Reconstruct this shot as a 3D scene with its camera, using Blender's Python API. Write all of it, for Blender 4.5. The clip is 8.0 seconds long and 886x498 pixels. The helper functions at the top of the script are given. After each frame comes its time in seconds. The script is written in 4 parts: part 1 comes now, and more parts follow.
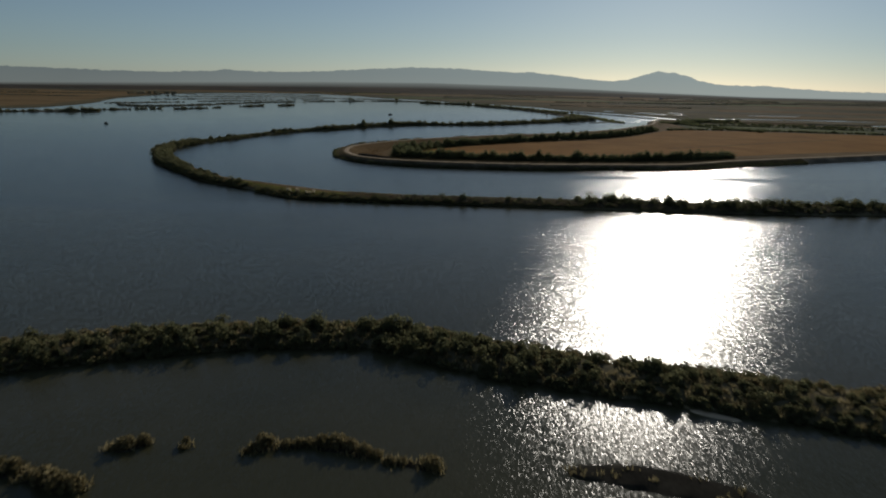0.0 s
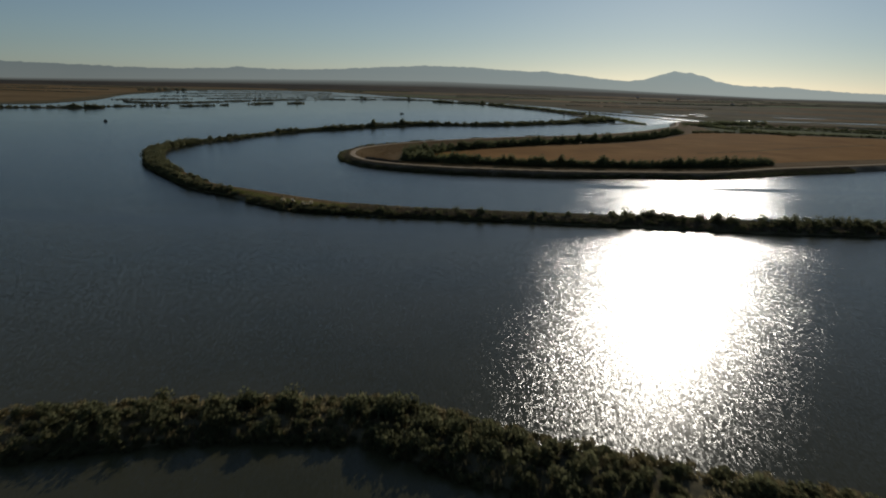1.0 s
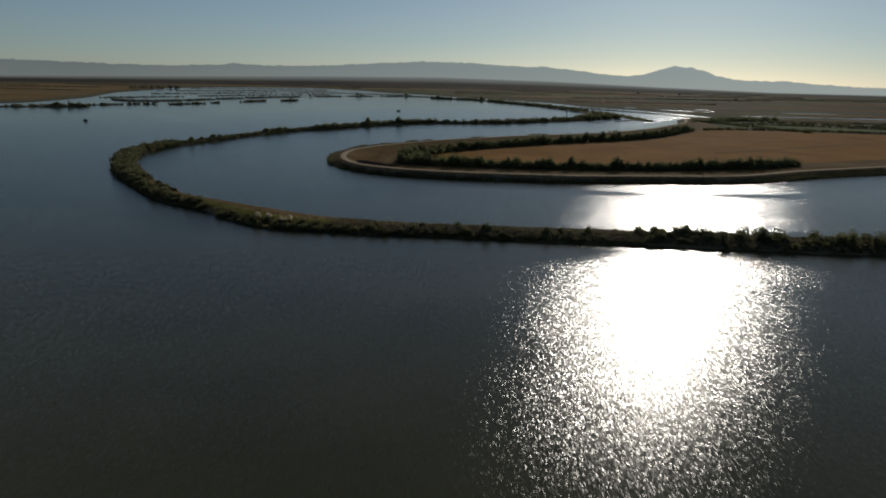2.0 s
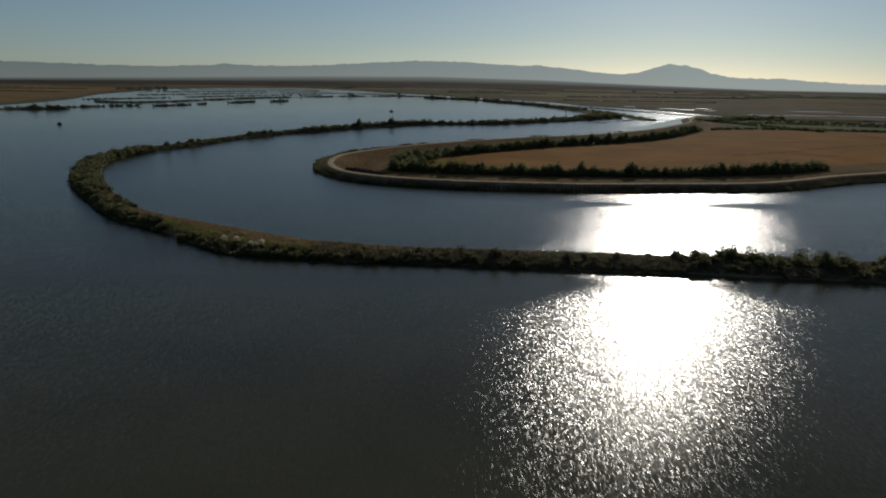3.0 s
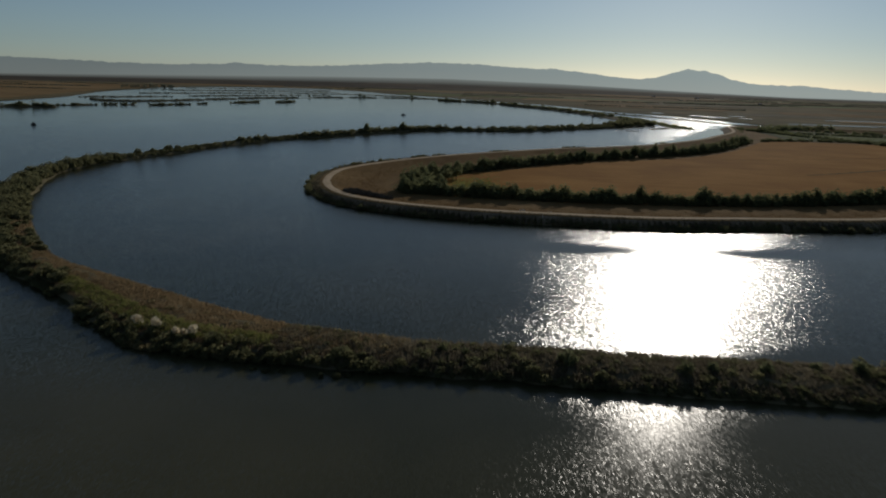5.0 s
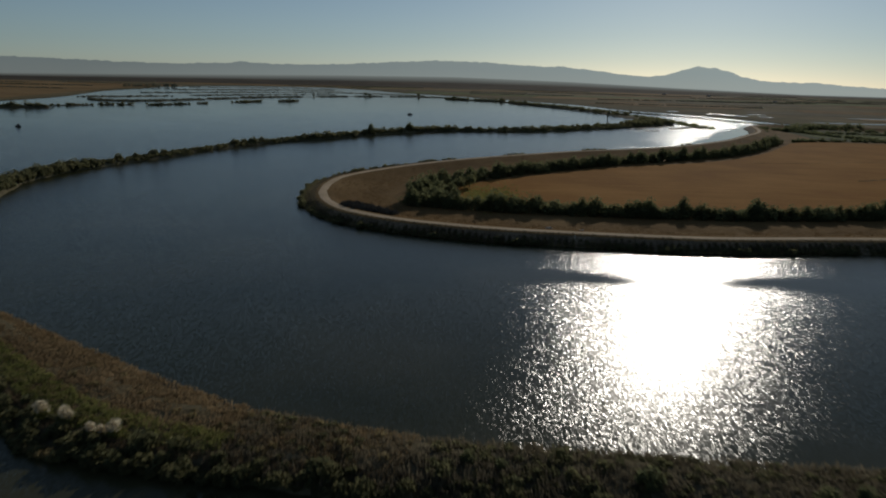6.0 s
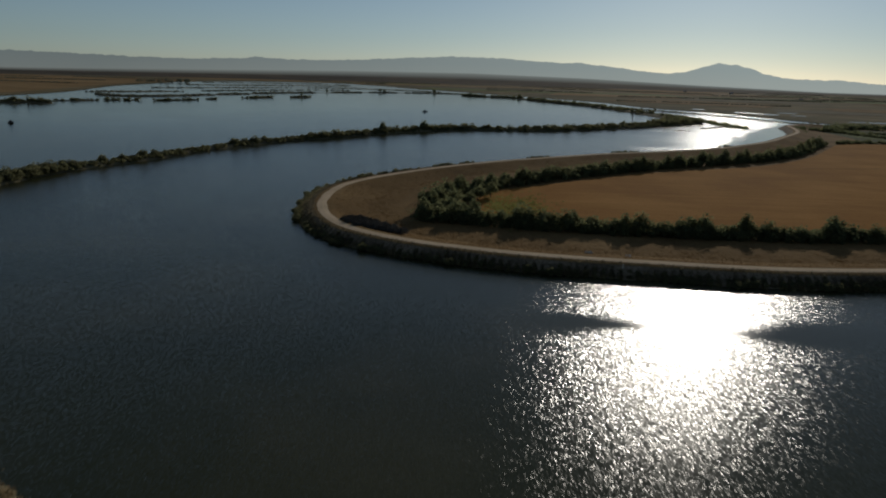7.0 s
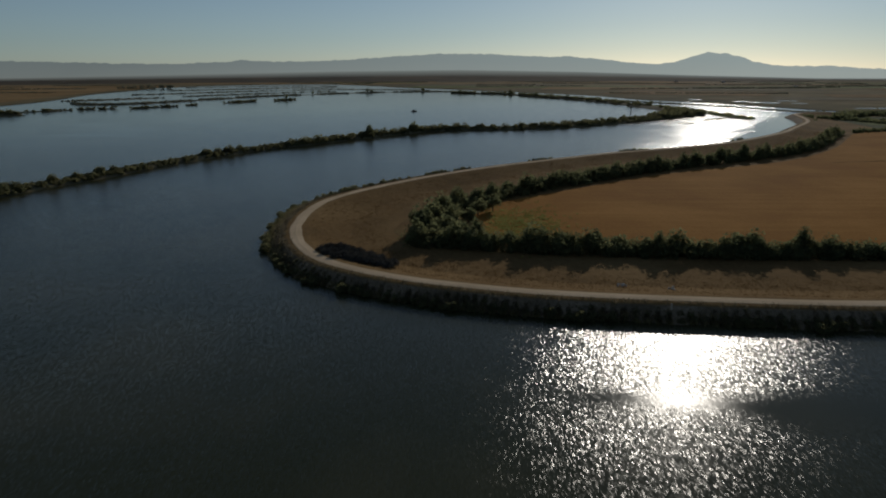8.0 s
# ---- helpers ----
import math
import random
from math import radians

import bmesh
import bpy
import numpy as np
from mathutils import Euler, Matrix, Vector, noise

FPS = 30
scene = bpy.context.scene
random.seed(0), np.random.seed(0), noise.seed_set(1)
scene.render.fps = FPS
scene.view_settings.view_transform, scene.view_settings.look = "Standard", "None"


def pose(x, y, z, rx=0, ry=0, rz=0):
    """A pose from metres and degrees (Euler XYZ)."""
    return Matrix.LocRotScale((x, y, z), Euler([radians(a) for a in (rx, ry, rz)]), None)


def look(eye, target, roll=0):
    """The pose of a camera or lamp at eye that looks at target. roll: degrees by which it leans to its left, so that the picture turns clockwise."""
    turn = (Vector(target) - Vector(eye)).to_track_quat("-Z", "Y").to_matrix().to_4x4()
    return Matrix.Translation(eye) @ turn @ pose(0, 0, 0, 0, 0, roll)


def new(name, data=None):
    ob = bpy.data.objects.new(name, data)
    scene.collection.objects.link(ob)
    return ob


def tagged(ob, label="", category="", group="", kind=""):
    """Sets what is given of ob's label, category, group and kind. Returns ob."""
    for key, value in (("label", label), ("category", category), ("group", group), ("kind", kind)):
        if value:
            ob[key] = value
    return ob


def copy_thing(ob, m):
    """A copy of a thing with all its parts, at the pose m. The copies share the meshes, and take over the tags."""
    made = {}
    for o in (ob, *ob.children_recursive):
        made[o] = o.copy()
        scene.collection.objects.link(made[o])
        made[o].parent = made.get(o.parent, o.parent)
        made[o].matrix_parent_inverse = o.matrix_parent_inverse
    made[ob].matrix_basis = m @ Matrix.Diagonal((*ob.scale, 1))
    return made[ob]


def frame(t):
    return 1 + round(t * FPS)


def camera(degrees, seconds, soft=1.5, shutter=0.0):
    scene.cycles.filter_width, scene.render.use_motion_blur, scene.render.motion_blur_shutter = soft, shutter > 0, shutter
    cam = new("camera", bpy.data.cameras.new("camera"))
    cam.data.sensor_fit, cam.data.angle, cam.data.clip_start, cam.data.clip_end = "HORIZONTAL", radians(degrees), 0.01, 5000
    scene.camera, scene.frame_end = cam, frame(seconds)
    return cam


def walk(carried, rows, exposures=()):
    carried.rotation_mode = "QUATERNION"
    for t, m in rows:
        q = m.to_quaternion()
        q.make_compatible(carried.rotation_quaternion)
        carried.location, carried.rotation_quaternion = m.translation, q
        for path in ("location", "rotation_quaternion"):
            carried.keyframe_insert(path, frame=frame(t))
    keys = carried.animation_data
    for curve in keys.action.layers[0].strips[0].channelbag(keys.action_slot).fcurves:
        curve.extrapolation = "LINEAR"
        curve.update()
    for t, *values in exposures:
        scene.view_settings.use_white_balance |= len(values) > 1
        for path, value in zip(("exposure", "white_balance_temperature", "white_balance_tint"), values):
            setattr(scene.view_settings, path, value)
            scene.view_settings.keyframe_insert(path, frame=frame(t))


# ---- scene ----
cam = camera(64.7, 8.0, 2.0, 0.5)
PATH = [
    (0, (0.684, -2.17, 50.473), (0.689, -0.224, 50.011), 1.0),
    (0.5, (-0.125, 16.757, 50.379), (-0.138, 18.702, 49.913), 1.4),
    (1, (-0.473, 35.848, 50.083), (-0.5, 37.793, 49.617), 1.4),
    (1.5, (-0.823, 54.917, 50.053), (-0.852, 56.86, 49.58), 1.3),
    (3, (-3.859, 111.276, 49.22), (-3.866, 113.218, 48.742), 0.8),
    (3.5, (-5.25, 130.332, 48.948), (-5.269, 132.274, 48.471), 1.4),
    (4, (-6.546, 149.062, 48.694), (-6.574, 151.006, 48.226), 1.4),
    (5.5, (-11.072, 205.661, 47.39), (-11.11, 207.603, 46.915), 1.7),
    (6, (-12.501, 224.576, 47.032), (-12.555, 226.518, 46.555), 1.4),
    (6.5, (-13.247, 243.728, 46.59), (-13.32, 245.668, 46.11), 1.6),
    (7, (-14.708, 262.252, 46.195), (-14.803, 264.19, 45.707), 1.6),
    (7.5, (-16.077, 280.526, 45.976), (-16.172, 282.462, 45.485), 0.8),
    (8, (-17.574, 298.762, 45.875), (-17.651, 300.698, 45.381), -0.2),
]
walk(cam, [(t, look(eye, target, roll)) for t, eye, target, roll in PATH],
     [(0.0, -0.27, 6300.0, 3.0), (8.0, -0.27, 6300.0, 3.0)])

# ---- world, sun, exposure ----
SUN_AZ, SUN_EL = 17.8, 18.6            # degrees right of +y, and above the horizon
world = bpy.data.worlds.new("sky")
scene.world = world
world.use_nodes = True
wn = world.node_tree
wn.nodes.clear()
sky = wn.nodes.new("ShaderNodeTexSky")
sky.sky_type = "NISHITA"
sky.sun_disc = False
sky.sun_elevation = radians(SUN_EL)
sky.sun_rotation = radians(SUN_AZ)
sky.altitude = 50
sky.air_density = 0.8
sky.dust_density = 0.18
sky.ozone_density = 3.6
wbg = wn.nodes.new("ShaderNodeBackground")
wbg.inputs["Strength"].default_value = 0.05
wout = wn.nodes.new("ShaderNodeOutputWorld")
hazy = wn.nodes.new("ShaderNodeHueSaturation")      # thin haze dulls the colours of the sky
hazy.inputs["Saturation"].default_value = 0.78
wn.links.new(sky.outputs[0], hazy.inputs["Color"])
wn.links.new(hazy.outputs[0], wbg.inputs["Color"])
wn.links.new(wbg.outputs[0], wout.inputs["Surface"])

sun_data = bpy.data.lights.new("sun", "SUN")
sun_data.energy = 1.7
sun_data.angle = radians(0.53)
sun_data.color = (1.0, 0.88, 0.79)
sun = new("sun", sun_data)
a, e = radians(SUN_AZ), radians(SUN_EL)
sun.matrix_world = look((math.sin(a) * math.cos(e) * 900, math.cos(a) * math.cos(e) * 900, math.sin(e) * 900), (0, 0, 0))


# ---- materials ----
def nodes_of(name):
    m = bpy.data.materials.new(name)
    m.use_nodes = True
    nt = m.node_tree
    nt.nodes.clear()
    out = nt.nodes.new("ShaderNodeOutputMaterial")
    return m, nt, out


def put(nt, kind, **inputs):
    n = nt.nodes.new(kind)
    for k, v in inputs.items():
        n.inputs[k.replace("_", " ")].default_value = v
    return n


def noise_tex(nt, scale, detail=3.0, vec=None, rough=0.55, distortion=0.0):
    n = put(nt, "ShaderNodeTexNoise", Scale=scale, Detail=detail, Roughness=rough, Distortion=distortion)
    if vec is not None:
        nt.links.new(vec, n.inputs["Vector"])
    return n


def ramp(nt, fac, stops):
    r = nt.nodes.new("ShaderNodeValToRGB")
    el = r.color_ramp.elements
    while len(el) < len(stops):
        el.new(0.5)
    for s, (p, c) in zip(el, stops):
        s.position, s.color = p, (*c, 1)
    nt.links.new(fac, r.inputs["Fac"])
    return r


def maths(nt, op, a, b=None, clamp=False):
    n = nt.nodes.new("ShaderNodeMath")
    n.operation, n.use_clamp = op, clamp
    for i, v in enumerate((a, b)):
        if v is None:
            continue
        if isinstance(v, (int, float)):
            n.inputs[i].default_value = v
        else:
            nt.links.new(v, n.inputs[i])
    return n.outputs[0]


def mix_col(nt, fac, a, b, mode="MIX"):
    n = nt.nodes.new("ShaderNodeMix")
    n.data_type, n.blend_type = "RGBA", mode
    for key, v in ((0, fac), (6, a), (7, b)):
        if isinstance(v, (int, float)):
            n.inputs[key].default_value = v
        elif isinstance(v, tuple):
            n.inputs[key].default_value = (*v, 1)
        else:
            nt.links.new(v, n.inputs[key])
    return n.outputs[2]


def earth(name, dark, mid, light, big=0.03, small=0.9, rough=0.95, bump=0.4):
    """Ground cover in three tones, with patches at two scales and relief."""
    m, nt, out = nodes_of(name)
    pos = nt.nodes.new("ShaderNodeNewGeometry").outputs["Position"]
    n1 = noise_tex(nt, big, 4, pos)
    n2 = noise_tex(nt, small, 6, pos, 0.65)
    f = maths(nt, "ADD", maths(nt, "MULTIPLY", n1.outputs[0], 0.55), maths(nt, "MULTIPLY", n2.outputs[0], 0.45))
    c = ramp(nt, f, [(0.36, dark), (0.5, mid), (0.64, light)])
    b = put(nt, "ShaderNodeBsdfPrincipled", Roughness=rough)
    b.inputs["Specular IOR Level"].default_value = 0.02
    nt.links.new(c.outputs[0], b.inputs["Base Color"])
    bp = put(nt, "ShaderNodeBump", Strength=bump, Distance=0.3)
    nt.links.new(n2.outputs[0], bp.inputs["Height"])
    nt.links.new(bp.outputs[0], b.inputs["Normal"])
    nt.links.new(b.outputs[0], out.inputs["Surface"])
    return m


def furrowed(name, dark, mid, light):
    """Worked soil: tones drawn out along the rows, with broad patches."""
    m, nt, out = nodes_of(name)
    pos = nt.nodes.new("ShaderNodeNewGeometry").outputs["Position"]
    turn = nt.nodes.new("ShaderNodeMapping")
    turn.inputs["Rotation"].default_value = (0, 0, radians(-36))
    turn.inputs["Scale"].default_value = (0.012, 0.22, 1.0)
    nt.links.new(pos, turn.inputs["Vector"])
    rows_n = noise_tex(nt, 1.0, 5, turn.outputs[0], 0.6)
    broad = noise_tex(nt, 0.022, 5, pos, 0.6, 0.4)
    grain = noise_tex(nt, 1.1, 4, pos, 0.7)
    f = maths(nt, "ADD", maths(nt, "ADD", maths(nt, "MULTIPLY", rows_n.outputs[0], 0.22), maths(nt, "MULTIPLY", broad.outputs[0], 0.48)), maths(nt, "MULTIPLY", grain.outputs[0], 0.3))
    c = ramp(nt, f, [(0.36, dark), (0.5, mid), (0.62, light)])
    s = put(nt, "ShaderNodeBsdfPrincipled", Roughness=0.95)
    s.inputs["Specular IOR Level"].default_value = 0.02
    nt.links.new(c.outputs[0], s.inputs["Base Color"])
    bp = put(nt, "ShaderNodeBump", Strength=0.4, Distance=0.2)
    nt.links.new(rows_n.outputs[0], bp.inputs["Height"])
    nt.links.new(bp.outputs[0], s.inputs["Normal"])
    nt.links.new(s.outputs[0], out.inputs["Surface"])
    return m


def hazed_earth(name, dark, mid, light, haze_glow):
    """Outermost plain, a backdrop: soil fading into painted, self-lit haze towards its far edge."""
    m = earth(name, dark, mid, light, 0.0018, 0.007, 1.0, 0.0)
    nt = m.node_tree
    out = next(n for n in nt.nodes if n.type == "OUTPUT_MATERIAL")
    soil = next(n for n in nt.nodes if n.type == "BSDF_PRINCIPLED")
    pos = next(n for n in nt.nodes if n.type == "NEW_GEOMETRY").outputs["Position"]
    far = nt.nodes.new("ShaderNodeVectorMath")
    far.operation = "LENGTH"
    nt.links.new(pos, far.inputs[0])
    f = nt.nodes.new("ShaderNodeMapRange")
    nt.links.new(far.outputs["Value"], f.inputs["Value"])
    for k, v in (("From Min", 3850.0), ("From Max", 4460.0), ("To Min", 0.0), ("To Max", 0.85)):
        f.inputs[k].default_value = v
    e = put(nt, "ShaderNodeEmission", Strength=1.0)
    e.inputs["Color"].default_value = (*haze_glow, 1)
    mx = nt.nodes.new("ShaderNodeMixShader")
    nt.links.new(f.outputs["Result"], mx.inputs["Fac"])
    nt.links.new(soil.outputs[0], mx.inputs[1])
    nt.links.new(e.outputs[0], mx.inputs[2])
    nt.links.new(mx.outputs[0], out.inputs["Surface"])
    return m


def foliage(name, dark, mid, light, translucent=0.5):
    m, nt, out = nodes_of(name)
    g = nt.nodes.new("ShaderNodeNewGeometry")
    n1 = noise_tex(nt, 0.12, 3, g.outputs["Position"])
    f = maths(nt, "ADD", maths(nt, "MULTIPLY", n1.outputs[0], 0.6), maths(nt, "MULTIPLY", g.outputs["Random Per Island"], 0.4))
    c = ramp(nt, f, [(0.3, dark), (0.5, mid), (0.72, light)])
    d = put(nt, "ShaderNodeBsdfDiffuse", Roughness=0.8)
    tr = nt.nodes.new("ShaderNodeBsdfTranslucent")
    mx = put(nt, "ShaderNodeMixShader", Fac=translucent)
    nt.links.new(c.outputs[0], d.inputs["Color"])
    nt.links.new(c.outputs[0], tr.inputs["Color"])
    nt.links.new(d.outputs[0], mx.inputs[1])
    nt.links.new(tr.outputs[0], mx.inputs[2])
    nt.links.new(mx.outputs[0], out.inputs["Surface"])
    return m


def water_material():
    """Murky river water; ripples tilt the surface, calmer in slicks and along a lee streak."""
    m, nt, out = nodes_of("river_water")
    pos = nt.nodes.new("ShaderNodeNewGeometry").outputs["Position"]
    wide = noise_tex(nt, 0.33, 3, pos, 0.55)
    slick = noise_tex(nt, 0.012, 3, pos, 0.5, 0.6)
    sep = nt.nodes.new("ShaderNodeSeparateXYZ")
    nt.links.new(pos, sep.inputs[0])
    wob = noise_tex(nt, 0.03, 2, pos)
    line = maths(nt, "ADD", sep.outputs[1], maths(nt, "MULTIPLY", wob.outputs[0], 14.0))
    away = maths(nt, "ABSOLUTE", maths(nt, "SUBTRACT", line, 397.5))
    lee = maths(nt, "SUBTRACT", 1.0, maths(nt, "MULTIPLY", away, 0.125), True)
    lee = maths(nt, "MULTIPLY", lee, maths(nt, "MULTIPLY", maths(nt, "ADD", sep.outputs[0], 8.0), 0.08, True))
    amp = ramp(nt, slick.outputs[0], [(0.3, (0.75,) * 3), (0.6, (1.0,) * 3)]).outputs[0]
    amp = maths(nt, "MULTIPLY", amp, maths(nt, "SUBTRACT", 1.0, maths(nt, "MULTIPLY", lee, 0.95)))
    # a lighter breeze on the far reaches of the river
    breeze = nt.nodes.new("ShaderNodeMapRange")
    nt.links.new(sep.outputs[1], breeze.inputs["Value"])
    for key, v in (("From Min", 480.0), ("From Max", 820.0), ("To Min", 0.92), ("To Max", 0.88)):
        breeze.inputs[key].default_value = v
    amp = maths(nt, "MULTIPLY", amp, breeze.outputs["Result"])
    # the wide lagoon behind the curving levee lies almost calm
    calm = nt.nodes.new("ShaderNodeMapRange")
    nt.links.new(maths(nt, "SUBTRACT", maths(nt, "MULTIPLY", sep.outputs[1], 0.6), sep.outputs[0]), calm.inputs["Value"])
    for key, v in (("From Min", 480.0), ("From Max", 900.0), ("To Min", 0.0), ("To Max", 1.0)):
        calm.inputs[key].default_value = v
    calm = calm.outputs["Result"]
    amp = maths(nt, "MULTIPLY", amp, maths(nt, "SUBTRACT", 1.0, maths(nt, "MULTIPLY", calm, 0.65)))
    # lee of the raised bank in the river bend, with a ragged edge
    side = maths(nt, "SUBTRACT", maths(nt, "MULTIPLY", maths(nt, "SUBTRACT", sep.outputs[0], 150.0), 0.89), maths(nt, "MULTIPLY", maths(nt, "SUBTRACT", sep.outputs[1], 770.0), 0.455))
    rag = noise_tex(nt, 0.05, 3, pos, 0.65)
    side = maths(nt, "ADD", side, maths(nt, "MULTIPLY", maths(nt, "SUBTRACT", rag.outputs[0], 0.5), 60.0))
    side = maths(nt, "MULTIPLY", maths(nt, "MULTIPLY", side, 0.16, True), maths(nt, "MULTIPLY", maths(nt, "SUBTRACT", sep.outputs[1], 690.0), 0.02, True))
    side = maths(nt, "MULTIPLY", side, maths(nt, "MULTIPLY", maths(nt, "SUBTRACT", 1075.0, sep.outputs[1]), 0.03, True))
    amp = maths(nt, "MULTIPLY", amp, maths(nt, "SUBTRACT", 1.0, maths(nt, "MULTIPLY", side, 0.9)))
    calm = maths(nt, "MAXIMUM", calm, side)
    # long slicks lie across the bend
    lay = nt.nodes.new("ShaderNodeVectorMath")
    lay.operation = "MULTIPLY"
    nt.links.new(pos, lay.inputs[0])
    lay.inputs[1].default_value = (0.012, 0.055, 0)
    band = ramp(nt, noise_tex(nt, 1.0, 3, lay.outputs[0], 0.6).outputs[0], [(0.40, (0.22,) * 3), (0.53, (1.0,) * 3)]).outputs[0]
    there = maths(nt, "MULTIPLY", maths(nt, "SUBTRACT", sep.outputs[1], 700.0), 0.01, True)
    amp = maths(nt, "MULTIPLY", amp, maths(nt, "SUBTRACT", 1.0, maths(nt, "MULTIPLY", there, maths(nt, "SUBTRACT", 1.0, band))))
    # sheltered strip under the inner shore of the curving levee
    near_b = maths(nt, "SUBTRACT", 1.0, maths(nt, "MULTIPLY", maths(nt, "ABSOLUTE", maths(nt, "SUBTRACT", line, 313.0)), 0.14), True)
    east = maths(nt, "MULTIPLY", maths(nt, "SUBTRACT", sep.outputs[0], 28.0), 0.12, True)
    amp = maths(nt, "MULTIPLY", amp, maths(nt, "SUBTRACT", 1.0, maths(nt, "MULTIPLY", maths(nt, "MULTIPLY", near_b, east), 0.8)))
    pool = nt.nodes.new("ShaderNodeMapRange")       # short chop on the pool before the near levee
    nt.links.new(sep.outputs[1], pool.inputs["Value"])
    for key, v in (("From Min", 105.0), ("From Max", 128.0), ("To Min", 0.86), ("To Max", 1.0)):
        pool.inputs[key].default_value = v
    amp = maths(nt, "MULTIPLY", amp, pool.outputs["Result"])
    below = maths(nt, "SUBTRACT", 1.0, maths(nt, "MULTIPLY", maths(nt, "ABSOLUTE", maths(nt, "SUBTRACT", line, 285.0)), 0.055), True)
    amp = maths(nt, "MULTIPLY", amp, maths(nt, "SUBTRACT", 1.0, maths(nt, "MULTIPLY", below, 0.75)))

    def slope(tex, k):
        v = nt.nodes.new("ShaderNodeVectorMath")
        v.operation = "SUBTRACT"
        nt.links.new(tex.outputs["Color"], v.inputs[0])
        v.inputs[1].default_value = (0.5, 0.5, 0.5)
        s = nt.nodes.new("ShaderNodeVectorMath")
        s.operation = "MULTIPLY"
        nt.links.new(v.outputs[0], s.inputs[0])
        s.inputs[1].default_value = (k, k, 0)
        return s.outputs[0]

    # wavelet faces: cells drawn out along the swell, some of them steep
    warp = nt.nodes.new("ShaderNodeVectorMath")
    warp.operation = "MULTIPLY_ADD"
    nt.links.new(wide.outputs["Color"], warp.inputs[0])
    warp.inputs[1].default_value = (0.5, 0.5, 0)
    nt.links.new(pos, warp.inputs[2])
    long = nt.nodes.new("ShaderNodeVectorMath")
    long.operation = "MULTIPLY"
    nt.links.new(warp.outputs[0], long.inputs[0])
    long.inputs[1].default_value = (9.0, 4.2, 0)
    cells = nt.nodes.new("ShaderNodeTexVoronoi")
    cells.voronoi_dimensions = "2D"
    cells.inputs["Scale"].default_value = 1.0
    nt.links.new(long.outputs[0], cells.inputs["Vector"])
    pick = nt.nodes.new("ShaderNodeSeparateColor")
    nt.links.new(cells.outputs["Color"], pick.inputs[0])
    steep = maths(nt, "MULTIPLY", maths(nt, "POWER", pick.outputs[2], 1.0), FACET)      # few level faces, many tilted ones
    round_ = maths(nt, "MULTIPLY", pick.outputs[0], math.tau)
    face = nt.nodes.new("ShaderNodeCombineXYZ")
    nt.links.new(maths(nt, "MULTIPLY", maths(nt, "COSINE", round_), steep), face.inputs[0])
    nt.links.new(maths(nt, "MULTIPLY", maths(nt, "SINE", round_), steep), face.inputs[1])
    patch = nt.nodes.new("ShaderNodeVectorMath")
    patch.operation = "MULTIPLY"
    nt.links.new(warp.outputs[0], patch.inputs[0])
    patch.inputs[1].default_value = (4.0, 1.8, 0)
    crowd = nt.nodes.new("ShaderNodeTexVoronoi")
    crowd.voronoi_dimensions = "2D"
    crowd.inputs["Scale"].default_value = 1.0
    nt.links.new(patch.outputs[0], crowd.inputs["Vector"])
    both = nt.nodes.new("ShaderNodeVectorMath")
    both.operation = "ADD"
    nt.links.new(slope(crowd, FACET * 0.22), both.inputs[0])
    nt.links.new(slope(wide, RIPPLE * 0.3), both.inputs[1])
    add = nt.nodes.new("ShaderNodeVectorMath")
    add.operation = "ADD"
    nt.links.new(both.outputs[0], add.inputs[0])
    nt.links.new(face.outputs[0], add.inputs[1])
    sc = nt.nodes.new("ShaderNodeVectorMath")
    sc.operation = "SCALE"
    nt.links.new(add.outputs[0], sc.inputs[0])
    nt.links.new(amp, sc.inputs["Scale"])
    up = nt.nodes.new("ShaderNodeVectorMath")
    up.operation = "ADD"
    # the wind sets the faces mostly along one diagonal
    turned = nt.nodes.new("ShaderNodeCombineXYZ")
    for i, row in enumerate(((0.96, -0.09, 0.0), (-0.09, 0.33, 0.0))):
        dot = nt.nodes.new("ShaderNodeVectorMath")
        dot.operation = "DOT_PRODUCT"
        nt.links.new(sc.outputs[0], dot.inputs[0])
        dot.inputs[1].default_value = row
        nt.links.new(dot.outputs["Value"], turned.inputs[i])
    nt.links.new(turned.outputs[0], up.inputs[0])
    up.inputs[1].default_value = (0, 0, 1)
    nrm = nt.nodes.new("ShaderNodeVectorMath")
    nrm.operation = "NORMALIZE"
    nt.links.new(up.outputs[0], nrm.inputs[0])
    b = put(nt, "ShaderNodeBsdfDiffuse", Roughness=0.0)
    gloss = put(nt, "ShaderNodeBsdfGlossy", Roughness=0.235)
    gloss.distribution = "BECKMANN"
    fres = put(nt, "ShaderNodeFresnel", IOR=1.28)
    nt.links.new(maths(nt, "SUBTRACT", 0.235, maths(nt, "MULTIPLY", calm, 0.1)), gloss.inputs["Roughness"])
    skin = nt.nodes.new("ShaderNodeMixShader")
    # silty shallows outside the curving levee, clear deep river within
    deep = nt.nodes.new("ShaderNodeMapRange")
    nt.links.new(sep.outputs[1], deep.inputs["Value"])
    for key, v in (("From Min", 270.0), ("From Max", 320.0), ("To Min", 0.18), ("To Max", -0.22)):
        deep.inputs[key].default_value = v
    silt = noise_tex(nt, 0.02, 3, pos)
    c = ramp(nt, maths(nt, "ADD", silt.outputs[0], deep.outputs["Result"]), [(0.2, (0.036, 0.04, 0.016)), (0.75, (0.092, 0.084, 0.042))])
    nt.links.new(c.outputs[0], b.inputs["Color"])
    for n in (b, gloss, fres):
        nt.links.new(nrm.outputs[0], n.inputs["Normal"])
    nt.links.new(fres.outputs[0], skin.inputs["Fac"])
